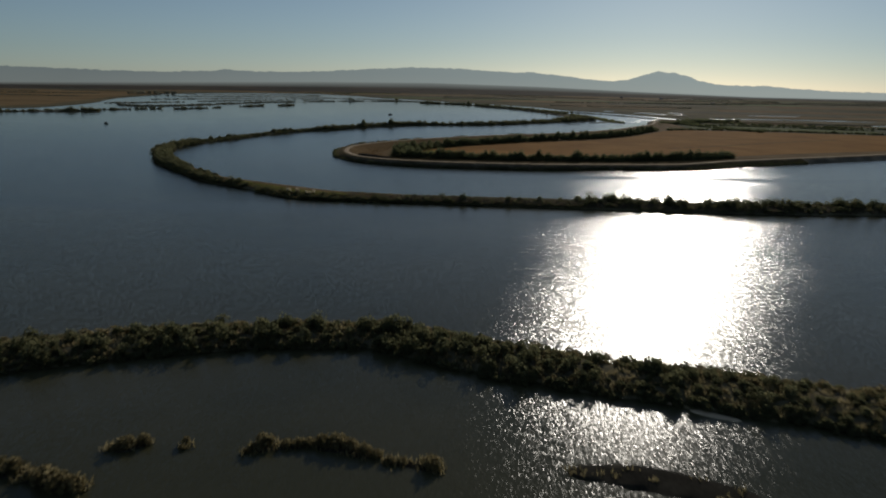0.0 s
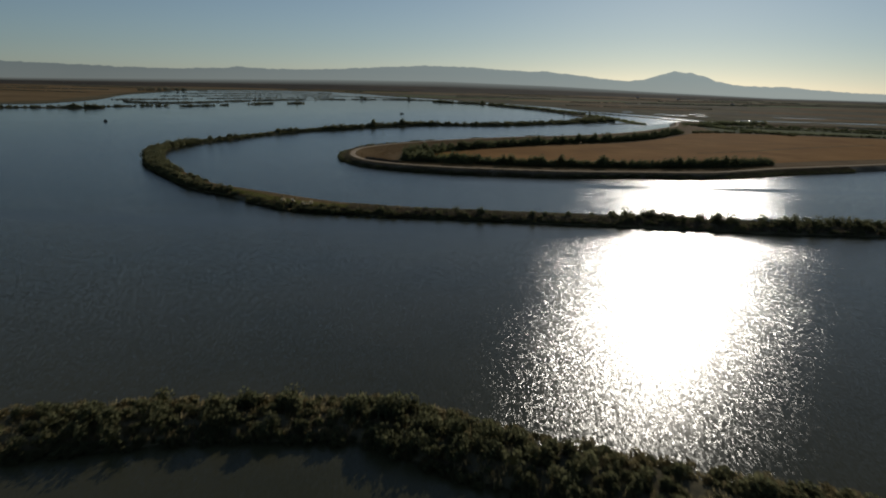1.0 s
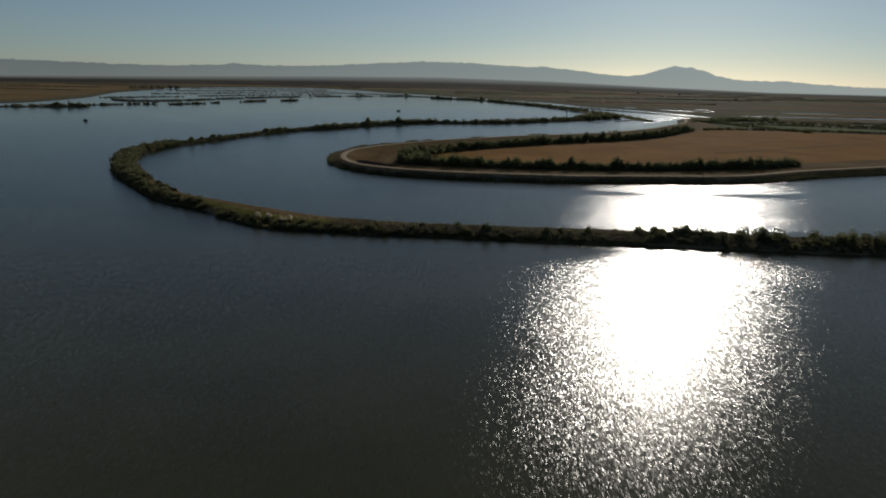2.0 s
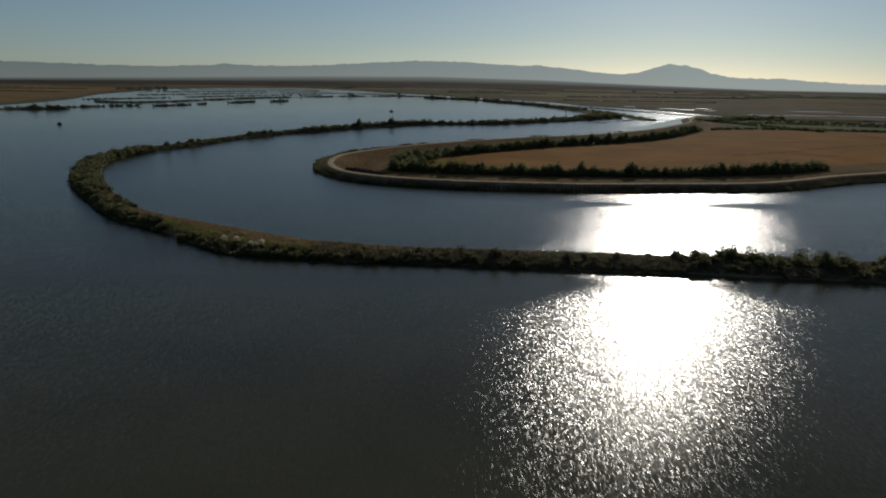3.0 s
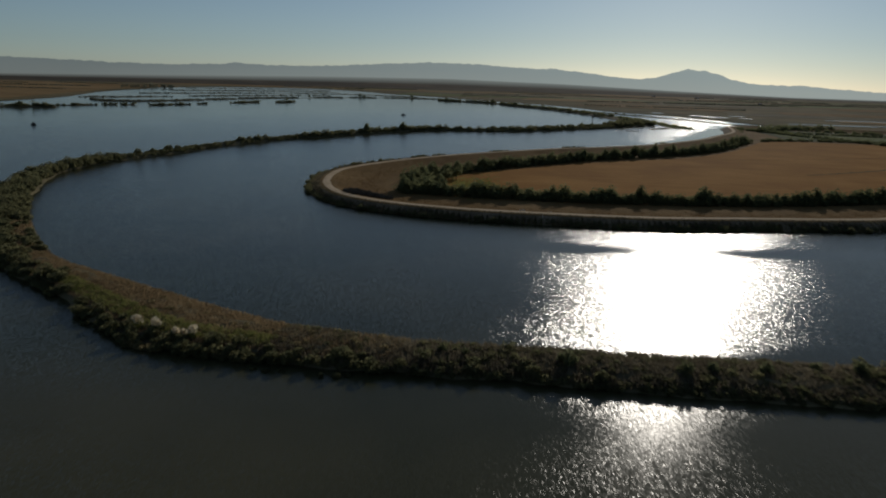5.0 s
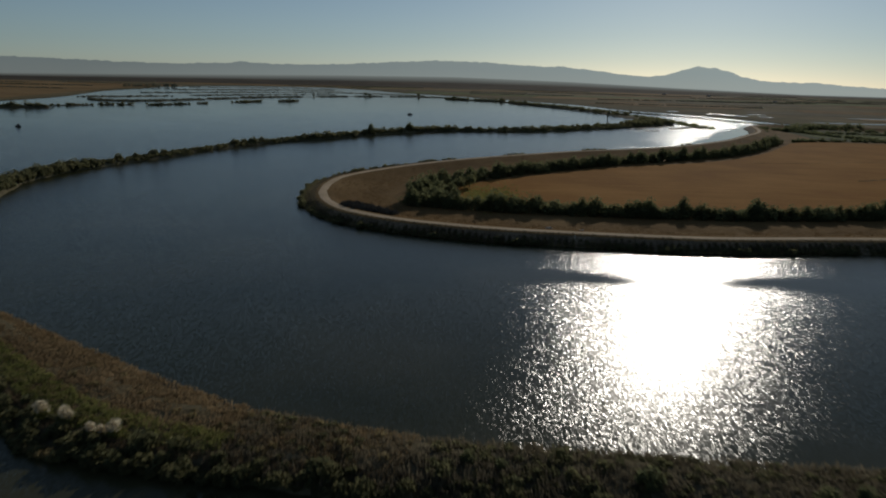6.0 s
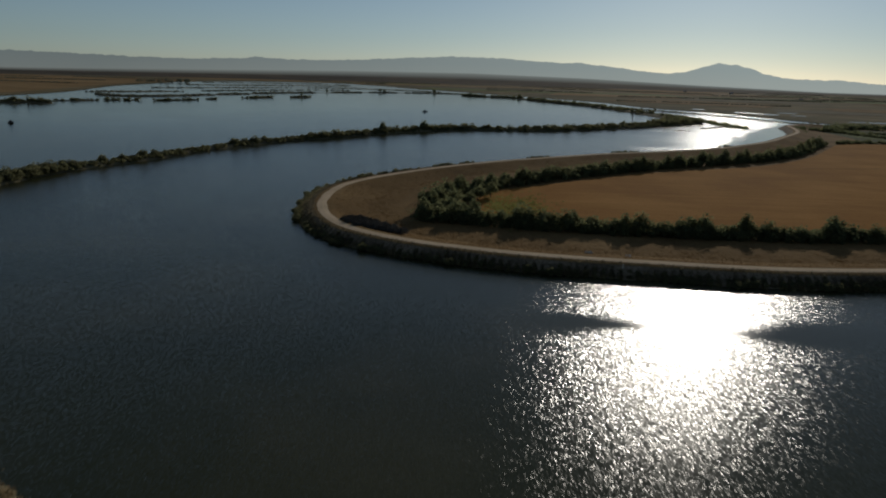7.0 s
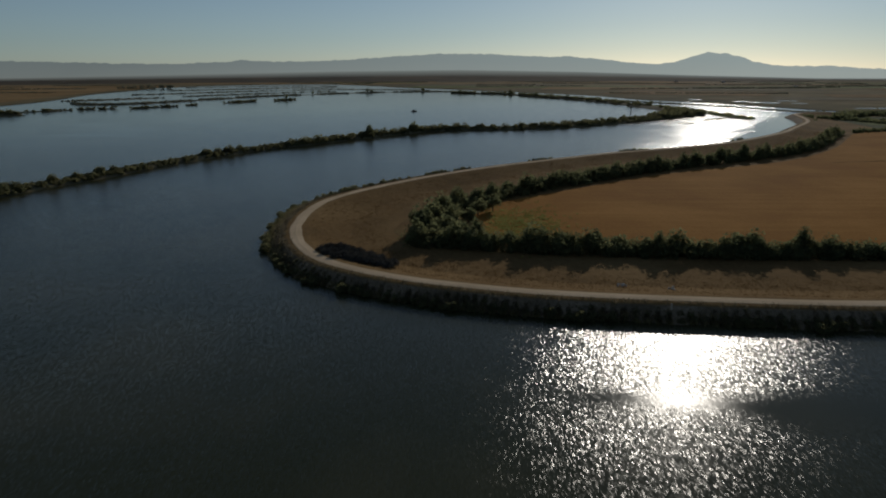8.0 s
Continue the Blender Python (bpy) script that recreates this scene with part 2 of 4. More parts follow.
    nt.links.new(b.outputs[0], skin.inputs[1])
    nt.links.new(gloss.outputs[0], skin.inputs[2])
    nt.links.new(skin.outputs[0], out.inputs["Surface"])
    return m


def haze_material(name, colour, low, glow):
    """Far hills with haze painted as glow: paler towards their foot, brighter sunward."""
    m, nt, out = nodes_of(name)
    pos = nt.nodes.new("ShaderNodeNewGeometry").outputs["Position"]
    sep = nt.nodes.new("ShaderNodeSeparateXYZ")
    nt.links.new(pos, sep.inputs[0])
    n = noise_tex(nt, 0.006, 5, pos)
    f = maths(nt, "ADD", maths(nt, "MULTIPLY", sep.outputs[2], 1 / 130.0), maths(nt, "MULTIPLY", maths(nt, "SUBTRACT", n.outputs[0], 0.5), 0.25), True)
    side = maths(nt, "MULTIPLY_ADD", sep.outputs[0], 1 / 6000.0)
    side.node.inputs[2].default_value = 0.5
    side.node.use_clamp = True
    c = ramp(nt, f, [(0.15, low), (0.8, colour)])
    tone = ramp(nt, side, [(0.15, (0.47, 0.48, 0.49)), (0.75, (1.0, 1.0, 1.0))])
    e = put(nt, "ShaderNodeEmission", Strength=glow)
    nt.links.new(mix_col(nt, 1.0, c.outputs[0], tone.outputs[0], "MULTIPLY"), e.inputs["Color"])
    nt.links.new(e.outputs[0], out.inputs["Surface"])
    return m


RIPPLE, FACET = 0.11, 0.3
WATER = water_material()
DRY_GRASS = earth("dry_grass", (0.15, 0.0936, 0.0385), (0.221, 0.137, 0.0557), (0.288, 0.187, 0.0813))
MARSH = earth("marsh_soil", (0.09, 0.081, 0.0504), (0.162, 0.138, 0.0828), (0.252, 0.209, 0.115))
FIELD = furrowed("stubble_field", (0.256, 0.11, 0.0209), (0.361, 0.167, 0.0343), (0.462, 0.228, 0.0568))
ROAD = earth("pale_gravel", (0.529, 0.402, 0.249), (0.645, 0.495, 0.319), (0.737, 0.578, 0.383), 0.08, 1.6, 0.9, 0.2)
ROCK = earth("stony_bank", (0.13, 0.102, 0.068), (0.22, 0.172, 0.115), (0.33, 0.265, 0.185), 0.1, 1.4, 0.9, 0.9)
PLAIN = earth("far_plain_soil", (0.0791, 0.0822, 0.0496), (0.166, 0.136, 0.0694), (0.3, 0.229, 0.124), 0.0022, 0.011, 1.0, 0.0)
FAR_PLAIN = hazed_earth("hazy_plain", (0.07, 0.0616, 0.0476), (0.105, 0.0868, 0.063), (0.147, 0.112, 0.077), (0.225, 0.24, 0.233))
TAN = earth("far_tan_field", (0.219, 0.14, 0.0632), (0.292, 0.192, 0.0875), (0.365, 0.246, 0.119), 0.004, 0.05, 1.0, 0.0)
TIP_GRASS = earth("tip_grass", (0.164, 0.0936, 0.0378), (0.19, 0.119, 0.0486), (0.214, 0.151, 0.0612), 0.05, 0.4)
MEADOW = earth("green_meadow", (0.101, 0.122, 0.0432), (0.158, 0.173, 0.0648), (0.216, 0.216, 0.0864), 0.02, 0.3)
DARK_PASTURE = earth("dark_pasture", (0.0702, 0.0819, 0.0429), (0.107, 0.117, 0.0585), (0.156, 0.152, 0.078), 0.01, 0.08)
# distance haze painted into the leaf colour: paler, greyer greens
HAZED_LEAF = foliage("hazed_leaves", (0.16, 0.165, 0.12), (0.21, 0.21, 0.145), (0.27, 0.26, 0.18), 0.5)
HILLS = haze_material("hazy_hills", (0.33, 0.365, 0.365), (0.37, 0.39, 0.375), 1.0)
SCRUB = foliage("scrub_leaves", (0.135, 0.14, 0.075), (0.185, 0.183, 0.09), (0.245, 0.225, 0.115), 0.74)
BRAMBLE = foliage("dark_bramble", (0.0702, 0.0678, 0.0609), (0.105, 0.0983, 0.0843), (0.152, 0.14, 0.117), 0.2)
REEDS = foliage("reed_blades", (0.179, 0.152, 0.0718), (0.276, 0.228, 0.115), (0.4, 0.331, 0.179), 0.74)
TREE_LEAF = foliage("tree_leaves", (0.124, 0.143, 0.076), (0.189, 0.201, 0.1), (0.254, 0.251, 0.121), 0.74)
TAWNY = foliage("tawny_blades", (0.211, 0.154, 0.0842), (0.308, 0.223, 0.121), (0.406, 0.302, 0.17), 0.55)
WET_MUD = earth("wet_mud", (0.026, 0.0234, 0.0169), (0.0416, 0.0364, 0.026), (0.065, 0.0572, 0.0416), 0.2, 1.5, 0.95, 0.15)
DRYBLADE = foliage("dry_blades", (0.143, 0.0911, 0.0393), (0.222, 0.14, 0.0642), (0.306, 0.206, 0.103), 0.45)
GREENBLADE = foliage("green_blades", (0.16, 0.17, 0.05), (0.27, 0.272, 0.085), (0.36, 0.345, 0.13), 0.6)
ROUGH_GRASS = foliage("rough_grass", (0.12, 0.103, 0.068), (0.18, 0.152, 0.1), (0.25, 0.21, 0.14), 0.6)
PLUME = foliage("pale_plumes", (0.601, 0.532, 0.377), (0.772, 0.686, 0.515), (0.944, 0.858, 0.686), 0.74)
BARK = earth("bark", (0.05, 0.04, 0.03), (0.09, 0.07, 0.05), (0.13, 0.105, 0.08), 0.5, 4.0)
TIMBER = earth("weathered_timber", (0.06, 0.05, 0.04), (0.10, 0.085, 0.07), (0.15, 0.13, 0.11), 0.5, 5.0)
WHITE = earth("weathered_white_paint", (0.55, 0.5, 0.42), (0.66, 0.61, 0.52), (0.75, 0.7, 0.6), 0.4, 3.0, 0.7, 0.1)
ROOF = earth("sheet_metal", (0.45, 0.46, 0.47), (0.55, 0.56, 0.57), (0.65, 0.66, 0.67), 0.1, 1.0, 0.35, 0.05)
HULL = earth("dark_hull_paint", (0.03, 0.03, 0.032), (0.05, 0.05, 0.055), (0.08, 0.08, 0.085), 0.5, 3.0, 0.5, 0.05)


# ---- shapes ----
def spline(ctrl, step):
    """Catmull-Rom through the control rows, resampled at even steps."""
    p = np.array(ctrl, float)
    p = np.vstack([2 * p[0] - p[1], p, 2 * p[-1] - p[-2]])
    fine = []
    for i in range(1, len(p) - 2):
        for t in np.linspace(0, 1, 24, endpoint=False):
            a0, a1, a2, a3 = p[i - 1], p[i], p[i + 1], p[i + 2]
            fine.append(0.5 * (2 * a1 + (a2 - a0) * t + (2 * a0 - 5 * a1 + 4 * a2 - a3) * t * t + (3 * a1 - a0 - 3 * a2 + a3) * t ** 3))
    fine.append(p[-2])
    fine = np.array(fine)
    d = np.r_[0, np.cumsum(np.hypot(*np.diff(fine[:, :2], axis=0).T))]
    s = np.linspace(0, d[-1], max(3, int(d[-1] / step)))
    return np.column_stack([np.interp(s, d, fine[:, k]) for k in range(fine.shape[1])])


def normals(c):
    """Unit normals to the left of the way along the line."""
    t = np.gradient(c[:, :2], axis=0)
    t /= np.linalg.norm(t, axis=1)[:, None]
    return np.column_stack([-t[:, 1], t[:, 0]])


def mesh_object(name, verts, faces, material, smooth=False):
    me = bpy.data.meshes.new(name)
    me.from_pydata([tuple(v) for v in verts], [], faces)
    me.materials.append(material)
    if smooth:
        me.shade_smooth()
    me.update()
    return new(name, me)


def loft(name, rows, material, smooth=True):
    """A sheet through rows of equally many points."""
    n, k = len(rows), len(rows[0])
    v = [p for r in rows for p in r]
    f = [(i * k + j, i * k + j + 1, (i + 1) * k + j + 1, (i + 1) * k + j) for i in range(n - 1) for j in range(k - 1)]
    return mesh_object(name, v, f, material, smooth)


def wob(x, y, scale, seed=0.0):
    return noise.noise((x * scale, y * scale, seed))


def bank(name, ctrl, step, height, material, rough=0.25, seed=0.0, crest=0.45):
    """A levee or islet along a line of (x, y, half width): a rounded earth bank with ragged shores and closed ends."""
    c = spline(ctrl, step)
    nr = normals(c)
    prof = [(-1.25, -0.9), (-1.0, 0.0), (-0.8, 0.45), (-crest, 0.95), (0, 1.0), (crest, 0.95), (0.8, 0.45), (1.0, 0.0), (1.25, -0.9)]
    rows = []
    m = len(c)
    for i in range(m):
        end = min(1.0, math.sqrt(min(i, m - 1 - i) * step / max(c[i, 2], 0.1)) + 0.02)
        row = []
        for o, z in prof:
            w = c[i, 2] * end * (1 + rough * wob(c[i, 0] + o * 31, c[i, 1], 0.11, seed) + 0.5 * rough * wob(c[i, 0], c[i, 1] + o * 17, 0.33, seed))
            x, y = c[i, 0] + nr[i, 0] * o * w, c[i, 1] + nr[i, 1] * o * w
            h = z * height * (end if z > 0 else 1) * (1 + (0.25 * wob(x, y, 0.2, seed + 5) if z > 0 else 0))
            row.append((x, y, h))
        rows.append(row)
    return loft(name, rows, material)


def plate(name, outline, z, material):
    """A flat piece of land inside an outline."""
    bm = bmesh.new()
    vs = [bm.verts.new((x, y, z)) for x, y in outline]
    es = [bm.edges.new((vs[i], vs[(i + 1) % len(vs)])) for i in range(len(vs))]
    bmesh.ops.triangle_fill(bm, edges=es, use_beauty=True)
    bmesh.ops.recalc_face_normals(bm, faces=bm.faces)
    if sum(f.normal.z for f in bm.faces) < 0:
        bmesh.ops.reverse_faces(bm, faces=bm.faces)
    me = bpy.data.meshes.new(name)
    bm.to_mesh(me)
    bm.free()
    me.materials.append(material)
    return new(name, me)


def ico_core():
    bm = bmesh.new()
    bmesh.ops.create_icosphere(bm, subdivisions=1, radius=1.0)
    v = np.array([x.co[:] for x in bm.verts])
    f = np.array([[x.index for x in p.verts] for p in bm.faces])
    bm.free()
    return v, f


CORE_V, CORE_F = ico_core()
rng = np.random.default_rng(7)


def clump_arrays(spots, leaves, size, core=0.42):
    """Shrubs at rows of (x, y, z, radius, height): a lumpy core and a ragged coat of leaf sprays. Returns vertices and triangles."""
    vs, fs, base = [], [], 0
    for x, y, z, r, h in spots:
        cv = CORE_V * (0.8 + 0.35 * rng.random((len(CORE_V), 1))) * core * np.array([r, r, h * 0.5]) + np.array([x, y, z + h * 0.42])
        vs.append(cv)
        fs.append(CORE_F + base)
        base += len(cv)
        n = leaves
        d = rng.normal(size=(n, 3))
        d /= np.linalg.norm(d, axis=1)[:, None]
        # a few lobes make the outline uneven
        lobes = rng.normal(size=(5, 3))
        lobes /= np.linalg.norm(lobes, axis=1)[:, None]
        lobe = np.max(d @ lobes.T, axis=1)
        rad = (0.62 + 0.38 * np.clip(lobe, 0, 1) ** 2) * (0.72 + 0.36 * rng.random(n))
        c = d * rad[:, None] * np.array([r, r, h * 0.55]) + np.array([x, y, z + h * 0.45])
        c[:, 2] = np.maximum(c[:, 2], z + 0.02)
        s = size * (0.6 + 0.8 * rng.random(n))[:, None]
        u = rng.normal(size=(n, 3))
        u /= np.linalg.norm(u, axis=1)[:, None]
        w = np.cross(u, rng.normal(size=(n, 3)))
        w /= np.linalg.norm(w, axis=1)[:, None]
        tri = np.stack([c - u * s, c + u * s * 0.7 + w * s * 0.75, c + u * s * 0.4 - w * s * 0.8], axis=1).reshape(-1, 3)
        vs.append(tri)
        fs.append(np.arange(3 * n).reshape(-1, 3) + base)
        base += 3 * n
    return np.vstack(vs), np.vstack(fs)


def tri_mesh(name, v, f, material):
    me = bpy.data.meshes.new(name)
    me.vertices.add(len(v))
    me.vertices.foreach_set("co", v.astype(np.float32).ravel())
    me.loops.add(len(f) * 3)
    me.loops.foreach_set("vertex_index", f.astype(np.int32).ravel())
    me.polygons.add(len(f))
    me.polygons.foreach_set("loop_start", np.arange(0, len(f) * 3, 3, dtype=np.int32))
    me.update()
    me.validate()
    me.materials.append(material)
    return me


def scrub(name, spots, leaves, size, material, label):
    v, f = clump_arrays(spots, leaves, size)
    return tagged(new(name, tri_mesh(name, v, f, material)), label, "scrub", kind="stuff")


def blades(name, spots, per, tall, spread, material, label, category="grass"):
    """Grass or reed tufts at rows of (x, y, z): thin upright triangles."""
    p = np.repeat(np.array(spots), per, axis=0)
    n = len(p)
    p = p + np.column_stack([rng.normal(scale=spread, size=(n, 2)), np.full(n, -0.05)])
    h = tall * (0.5 + 0.8 * rng.random(n))
    az = rng.random(n) * math.tau
    wide = np.column_stack([np.cos(az), np.sin(az), np.zeros(n)]) * (0.05 + 0.09 * rng.random((n, 1))) * (1 + tall * 0.4)
    lean = np.column_stack([rng.normal(scale=0.25, size=(n, 2)) * h[:, None], h])
    v = np.stack([p - wide, p + wide, p + lean], axis=1).reshape(-1, 3)
    return tagged(new(name, tri_mesh(name, v, np.arange(3 * n).reshape(-1, 3), material)), label, category, kind="stuff")


def along(ctrl, count, lo, hi, r, h, z, seed, gaps=0.0, gscale=0.05):
    """Random shrub spots along a line of (x, y, half width), between lo and hi of the half width."""
    g = np.random.default_rng(seed)
    c = spline(ctrl, 1.0)
    nr = normals(c)
    out = []
    while len(out) < count:
        i = g.integers(0, len(c))
        if gaps and noise.noise((c[i, 0] * gscale, c[i, 1] * gscale, seed * 1.7)) < gaps - 0.5:
            count -= 1
            continue
        o = g.uniform(lo, hi)
        k = 0.55 + 0.9 * g.random() ** 1.6
        out.append((c[i, 0] + nr[i, 0] * o * c[i, 2], c[i, 1] + nr[i, 1] * o * c[i, 2], z * (1 - 0.6 * o * o), r * k, h * k * g.uniform(0.8, 1.2)))
    return out


# ---- water and land ----
def ring_sheet(name, radii, centre, z, material):
    rows = []
    for i in range(97):
        t = -math.tau * i / 96
        rows.append([(centre[0] + r * math.sin(t), centre[1] + r * math.cos(t), z) for r in radii])
    return loft(name, rows, material, False)


tagged(ring_sheet("water", (0.02, 120, 400, 1200, 4800), (-10, 131.5), 0.0, WATER), "dark rippled river water with sun glitter", "water", kind="structure")

LEVEE_A = [(-240, 70, 7), (-150, 97, 7), (-110, 112, 7), (-80, 118, 7), (-52, 127, 6.5), (-30, 131, 6), (-10, 131.5, 6.5), (3, 124.5, 7), (18, 117.5, 7), (42, 110, 7), (64, 102.5, 7.5), (95, 93, 8), (150, 80, 8), (240, 70, 8)]
LEVEE_B = [(420, 305, 9), (300, 296, 9), (190, 292, 8.5), (120, 289.8, 8.2), (60, 294.8, 7.7), (20, 297.9, 7.1), (0, 299.9, 6.6), (-19, 301.4, 6.7), (-41, 305.6, 8.0), (-60, 312.2, 10.4), (-78, 324.6, 9.2), (-95.5, 338.2, 6.9), (-118.5, 356.5, 5.6), (-148.5, 396.6, 5.4), (-171, 432, 6), (-187, 467, 6), (-199, 502, 5.4), (-201.5, 530, 5.2),
           (-196, 565, 4.4), (-182, 606, 4), (-173, 644, 4), (-157, 687, 4), (-138, 725, 4.2), (-110, 765, 4.6), (-77, 817, 5.2), (-35, 859, 5.6), (12, 869, 7), (60, 893, 8), (112, 940, 10), (145, 975, 12), (182, 1022, 14)]
LEVEE_B_END = [(165, 995, 10), (190, 1030, 20), (208, 1055, 24), (222, 1064, 14)]
LEVEE_FAR = [(-60, 1790, 5), (0, 1752, 6), (56, 1705, 7), (99, 1585, 8), (140, 1490, 8), (165, 1405, 9), (189, 1310, 10), (204, 1215, 11), (213, 1150, 12), (216, 1100, 11)]
SPIT = [(216, 1252, 7), (234, 1204, 9), (240, 1164, 10), (242, 1116, 10), (243, 1083, 11), (247, 1024, 11), (249, 985, 7)]
LEVEE_D = [(200, 1440, 3), (252, 1325, 4), (288, 1262, 4), (315, 1200, 4), (335, 1140, 4), (362, 1092, 4), (480, 1046, 4), (620, 1022, 4)]

tagged(bank("levee_near", LEVEE_A, 1.5, 1.6, MARSH, 0.3, 1.0), "low earth levee overgrown with dark scrub in the water", "levee", kind="structure")
tagged(bank("levee_loop", LEVEE_B, 1.5, 1.9, MARSH, 0.22, 2.0), "curving earth levee with dry grass and bushes", "levee", kind="structure")
tagged(bank("levee_loop_end", LEVEE_B_END, 3, 1.7, MARSH, 0.2, 2.5), "broad overgrown end of the curving levee", "levee", kind="structure")
tagged(bank("levee_lagoon", LEVEE_FAR, 4, 1.8, MARSH, 0.3, 3.0), "wooded levee closing the wide lagoon", "levee", kind="structure")
tagged(bank("mud_spit", SPIT, 2, 1.0, MEADOW, 0.3, 4.0), "low green mud spit in the bright river", "islet", kind="structure")
tagged(bank("mud_arm", [(200, 970, 2), (215, 985, 4), (231, 1002, 5), (241, 995, 5), (248, 985, 3)], 2, 0.7, MARSH, 0.3, 4.5), "dark mud arm beside the green spit", "islet", kind="structure")
tagged(bank("mud_arm", [(164, 931, 1.5), (172, 931.5, 2), (180, 931, 1.5)], 1, 0.5, MARSH, 0.3, 4.7), "dark mud bar in the river bend", "islet", kind="structure")
tagged(bank("levee_channel", LEVEE_D, 4, 1.2, MARSH, 0.3, 5.0), "thin dark levee between two channels", "levee", kind="structure")

# peninsula: line of the levee road, and how far out the shore lies from it
ROAD_LINE = [(640, 650, 9), (420, 572, 9), (300, 517, 9), (245, 491, 9), (212, 476, 9), (190, 465, 8.5), (171, 452.5, 8), (150, 440.8, 7.2), (130, 435.2, 7), (95, 431.3, 6.7), (60, 427.3, 6.7), (23, 429.2, 5.9), (0, 432, 6.3), (-15, 435.6, 6.7), (-33, 442.2, 6.2), (-50, 454, 6.6), (-60, 469, 7.1), (-66.5, 489, 7.8), (-68.5, 509, 8.7),
             (-67, 531, 10), (-60, 550, 10), (-47, 572, 10), (-33, 592, 9), (-12, 616, 8), (14, 640, 8), (40, 662, 8), (63, 680, 8), (100, 703, 8), (144, 737, 8), (197, 798, 8), (230, 849, 9), (270, 916, 9), (291, 974, 9), (305, 1018, 9), (340, 1048, 9), (400, 1042, 8), (520, 1018, 8)]
rc = spline(ROAD_LINE, 2.0)
rn = normals(rc)
rows = []
for (x, y, w), (nx, ny) in zip(rc, rn):
    j = 1 + 0.16 * wob(x, y, 0.12, 8.0) + 0.2 * wob(x, y, 0.37, 9.0)
    prof = [(w * j + 4, -1.4), (w * j, 0.0), (w * j * 0.72 + 0.8, 0.9), (3.6, 2.75), (2.6, 3.0), (-2.6, 3.0), (-3.6, 2.8), (-8.5, 1.5), (-15, 0.65), (-17, 0.2)]
    rows.append([(x + nx * o, y + ny * o, z + (0.2 * wob(x + o * 9, y, 0.15, 3.0) if z < 2.7 and o > 0 else 0)) for o, z in prof])
me = bpy.data.meshes.new("levee_road_bank")
k = len(rows[0])
me.from_pydata([p for r in rows for p in r], [], [(i * k + jj, i * k + jj + 1, (i + 1) * k + jj + 1, (i + 1) * k + jj) for i in range(len(rows) - 1) for jj in range(k - 1)])
me.materials.append(DRY_GRASS)
me.materials.append(ROCK)
for p in me.polygons:
    if p.index % (k - 1) < 3:
        p.material_index = 1
me.shade_smooth()
me.update()
tagged(new("levee_road_bank", me), "raised levee with dark stony outer slope and dry grass", "levee", kind="structure")
rows = [[(x + nx * o + 0.35 * wob(x, y, 0.2, o), y + ny * o, 3.0 + z) for o, z in ((1.7, -0.05), (1.5, 0.05), (0.6, 0.075), (0, 0.12), (-0.6, 0.075), (-1.5, 0.05), (-1.7, -0.05))] for (x, y, w), (nx, ny) in zip(rc, rn)]
tagged(loft("road", rows, ROAD, False), "pale gravel track along the levee crest", "road", kind="structure")

inner = [(x - nx * 15.5, y - ny * 15.5) for (x, y, w), (nx, ny) in zip(rc[::4], rn[::4])]
tagged(plate("ground", inner + [(700, 996), (1600, 880), (4400, 700), (4400, 400), (900, 640)], 0.55, DRY_GRASS), "dry grassland inside the levee", "ground", kind="structure")
tagged(plate("field", [(x, y) for x, y in spline([(-13, 497), (-17, 515), (-9, 540), (14, 564), (50, 598), (80, 622), (143, 662), (195, 720), (240, 790), (262, 822), (300, 838), (420, 815), (600, 760), (600, 690), (420, 612), (300, 563), (225, 527), (172, 495), (130, 483), (85, 476), (60, 475.5), (27, 476), (-2, 480), (-13, 497)], 6)[:-1]], 0.62, FIELD), "ploughed reddish brown stubble field", "field", kind="structure")

tagged(bank("field_ditch", [(186, 584, 0.8), (205, 594, 1.3), (246, 618, 1.5), (308, 662, 1.6), (400, 716, 1.5)], 2, 0.75, DARK_PASTURE, 0.5, 12.0), "weedy dark ditch line crossing the stubble field", "ditch", kind="structure")
tagged(bank("field_ditch", [(160, 655, 0.7), (210, 668, 1.0), (270, 690, 1.0), (340, 725, 0.9)], 2, 0.7, DRY_GRASS, 0.5, 13.0), "faint grassy line crossing the stubble field", "ditch", kind="structure")

path = spline([(-36, 489, 0.9), (-38.5, 497, 1.2), (-37.8, 507, 1.2), (-34.5, 523, 1.1), (-30, 534, 0.8)], 1.0)
rows = [[(x + nx * o * w * (1 + 0.3 * wob(x, y, 0.4, o)), y + ny * o * w, 0.58 + z) for o, z in ((1, -0.02), (0.7, 0.03), (0, 0.04), (-0.7, 0.03), (-1, -0.02))] for (x, y, w), (nx, ny) in zip(path, normals(path))]
tagged(loft("worn_path", rows, TIP_GRASS, False), "pale worn path round the trees at the field tip", "path", kind="structure")

SHORE = [(-4300, 900), (-1600, 980), (-900, 1060), (-690, 1130), (-672, 1240), (-700, 1421), (-765, 1623), (-813, 1790), (-861, 2103), (-900, 2300), (-830, 2650), (-620, 2820), (-479, 2760), (-300, 2500), (-233, 2344), (-63, 2100), (20, 1960), (100, 1830), (203, 1640), (252, 1442), (312, 1345), (345, 1262), (374, 1168), (396, 1118), (480, 1068), (700, 1026), (1600, 900), (4300, 740)]
shore = [tuple(p) for p in spline(SHORE, 30)]
arc = [(3600 * math.sin(t), 300 + 3600 * math.cos(t)) for t in np.linspace(1.45, -1.4, 50)]
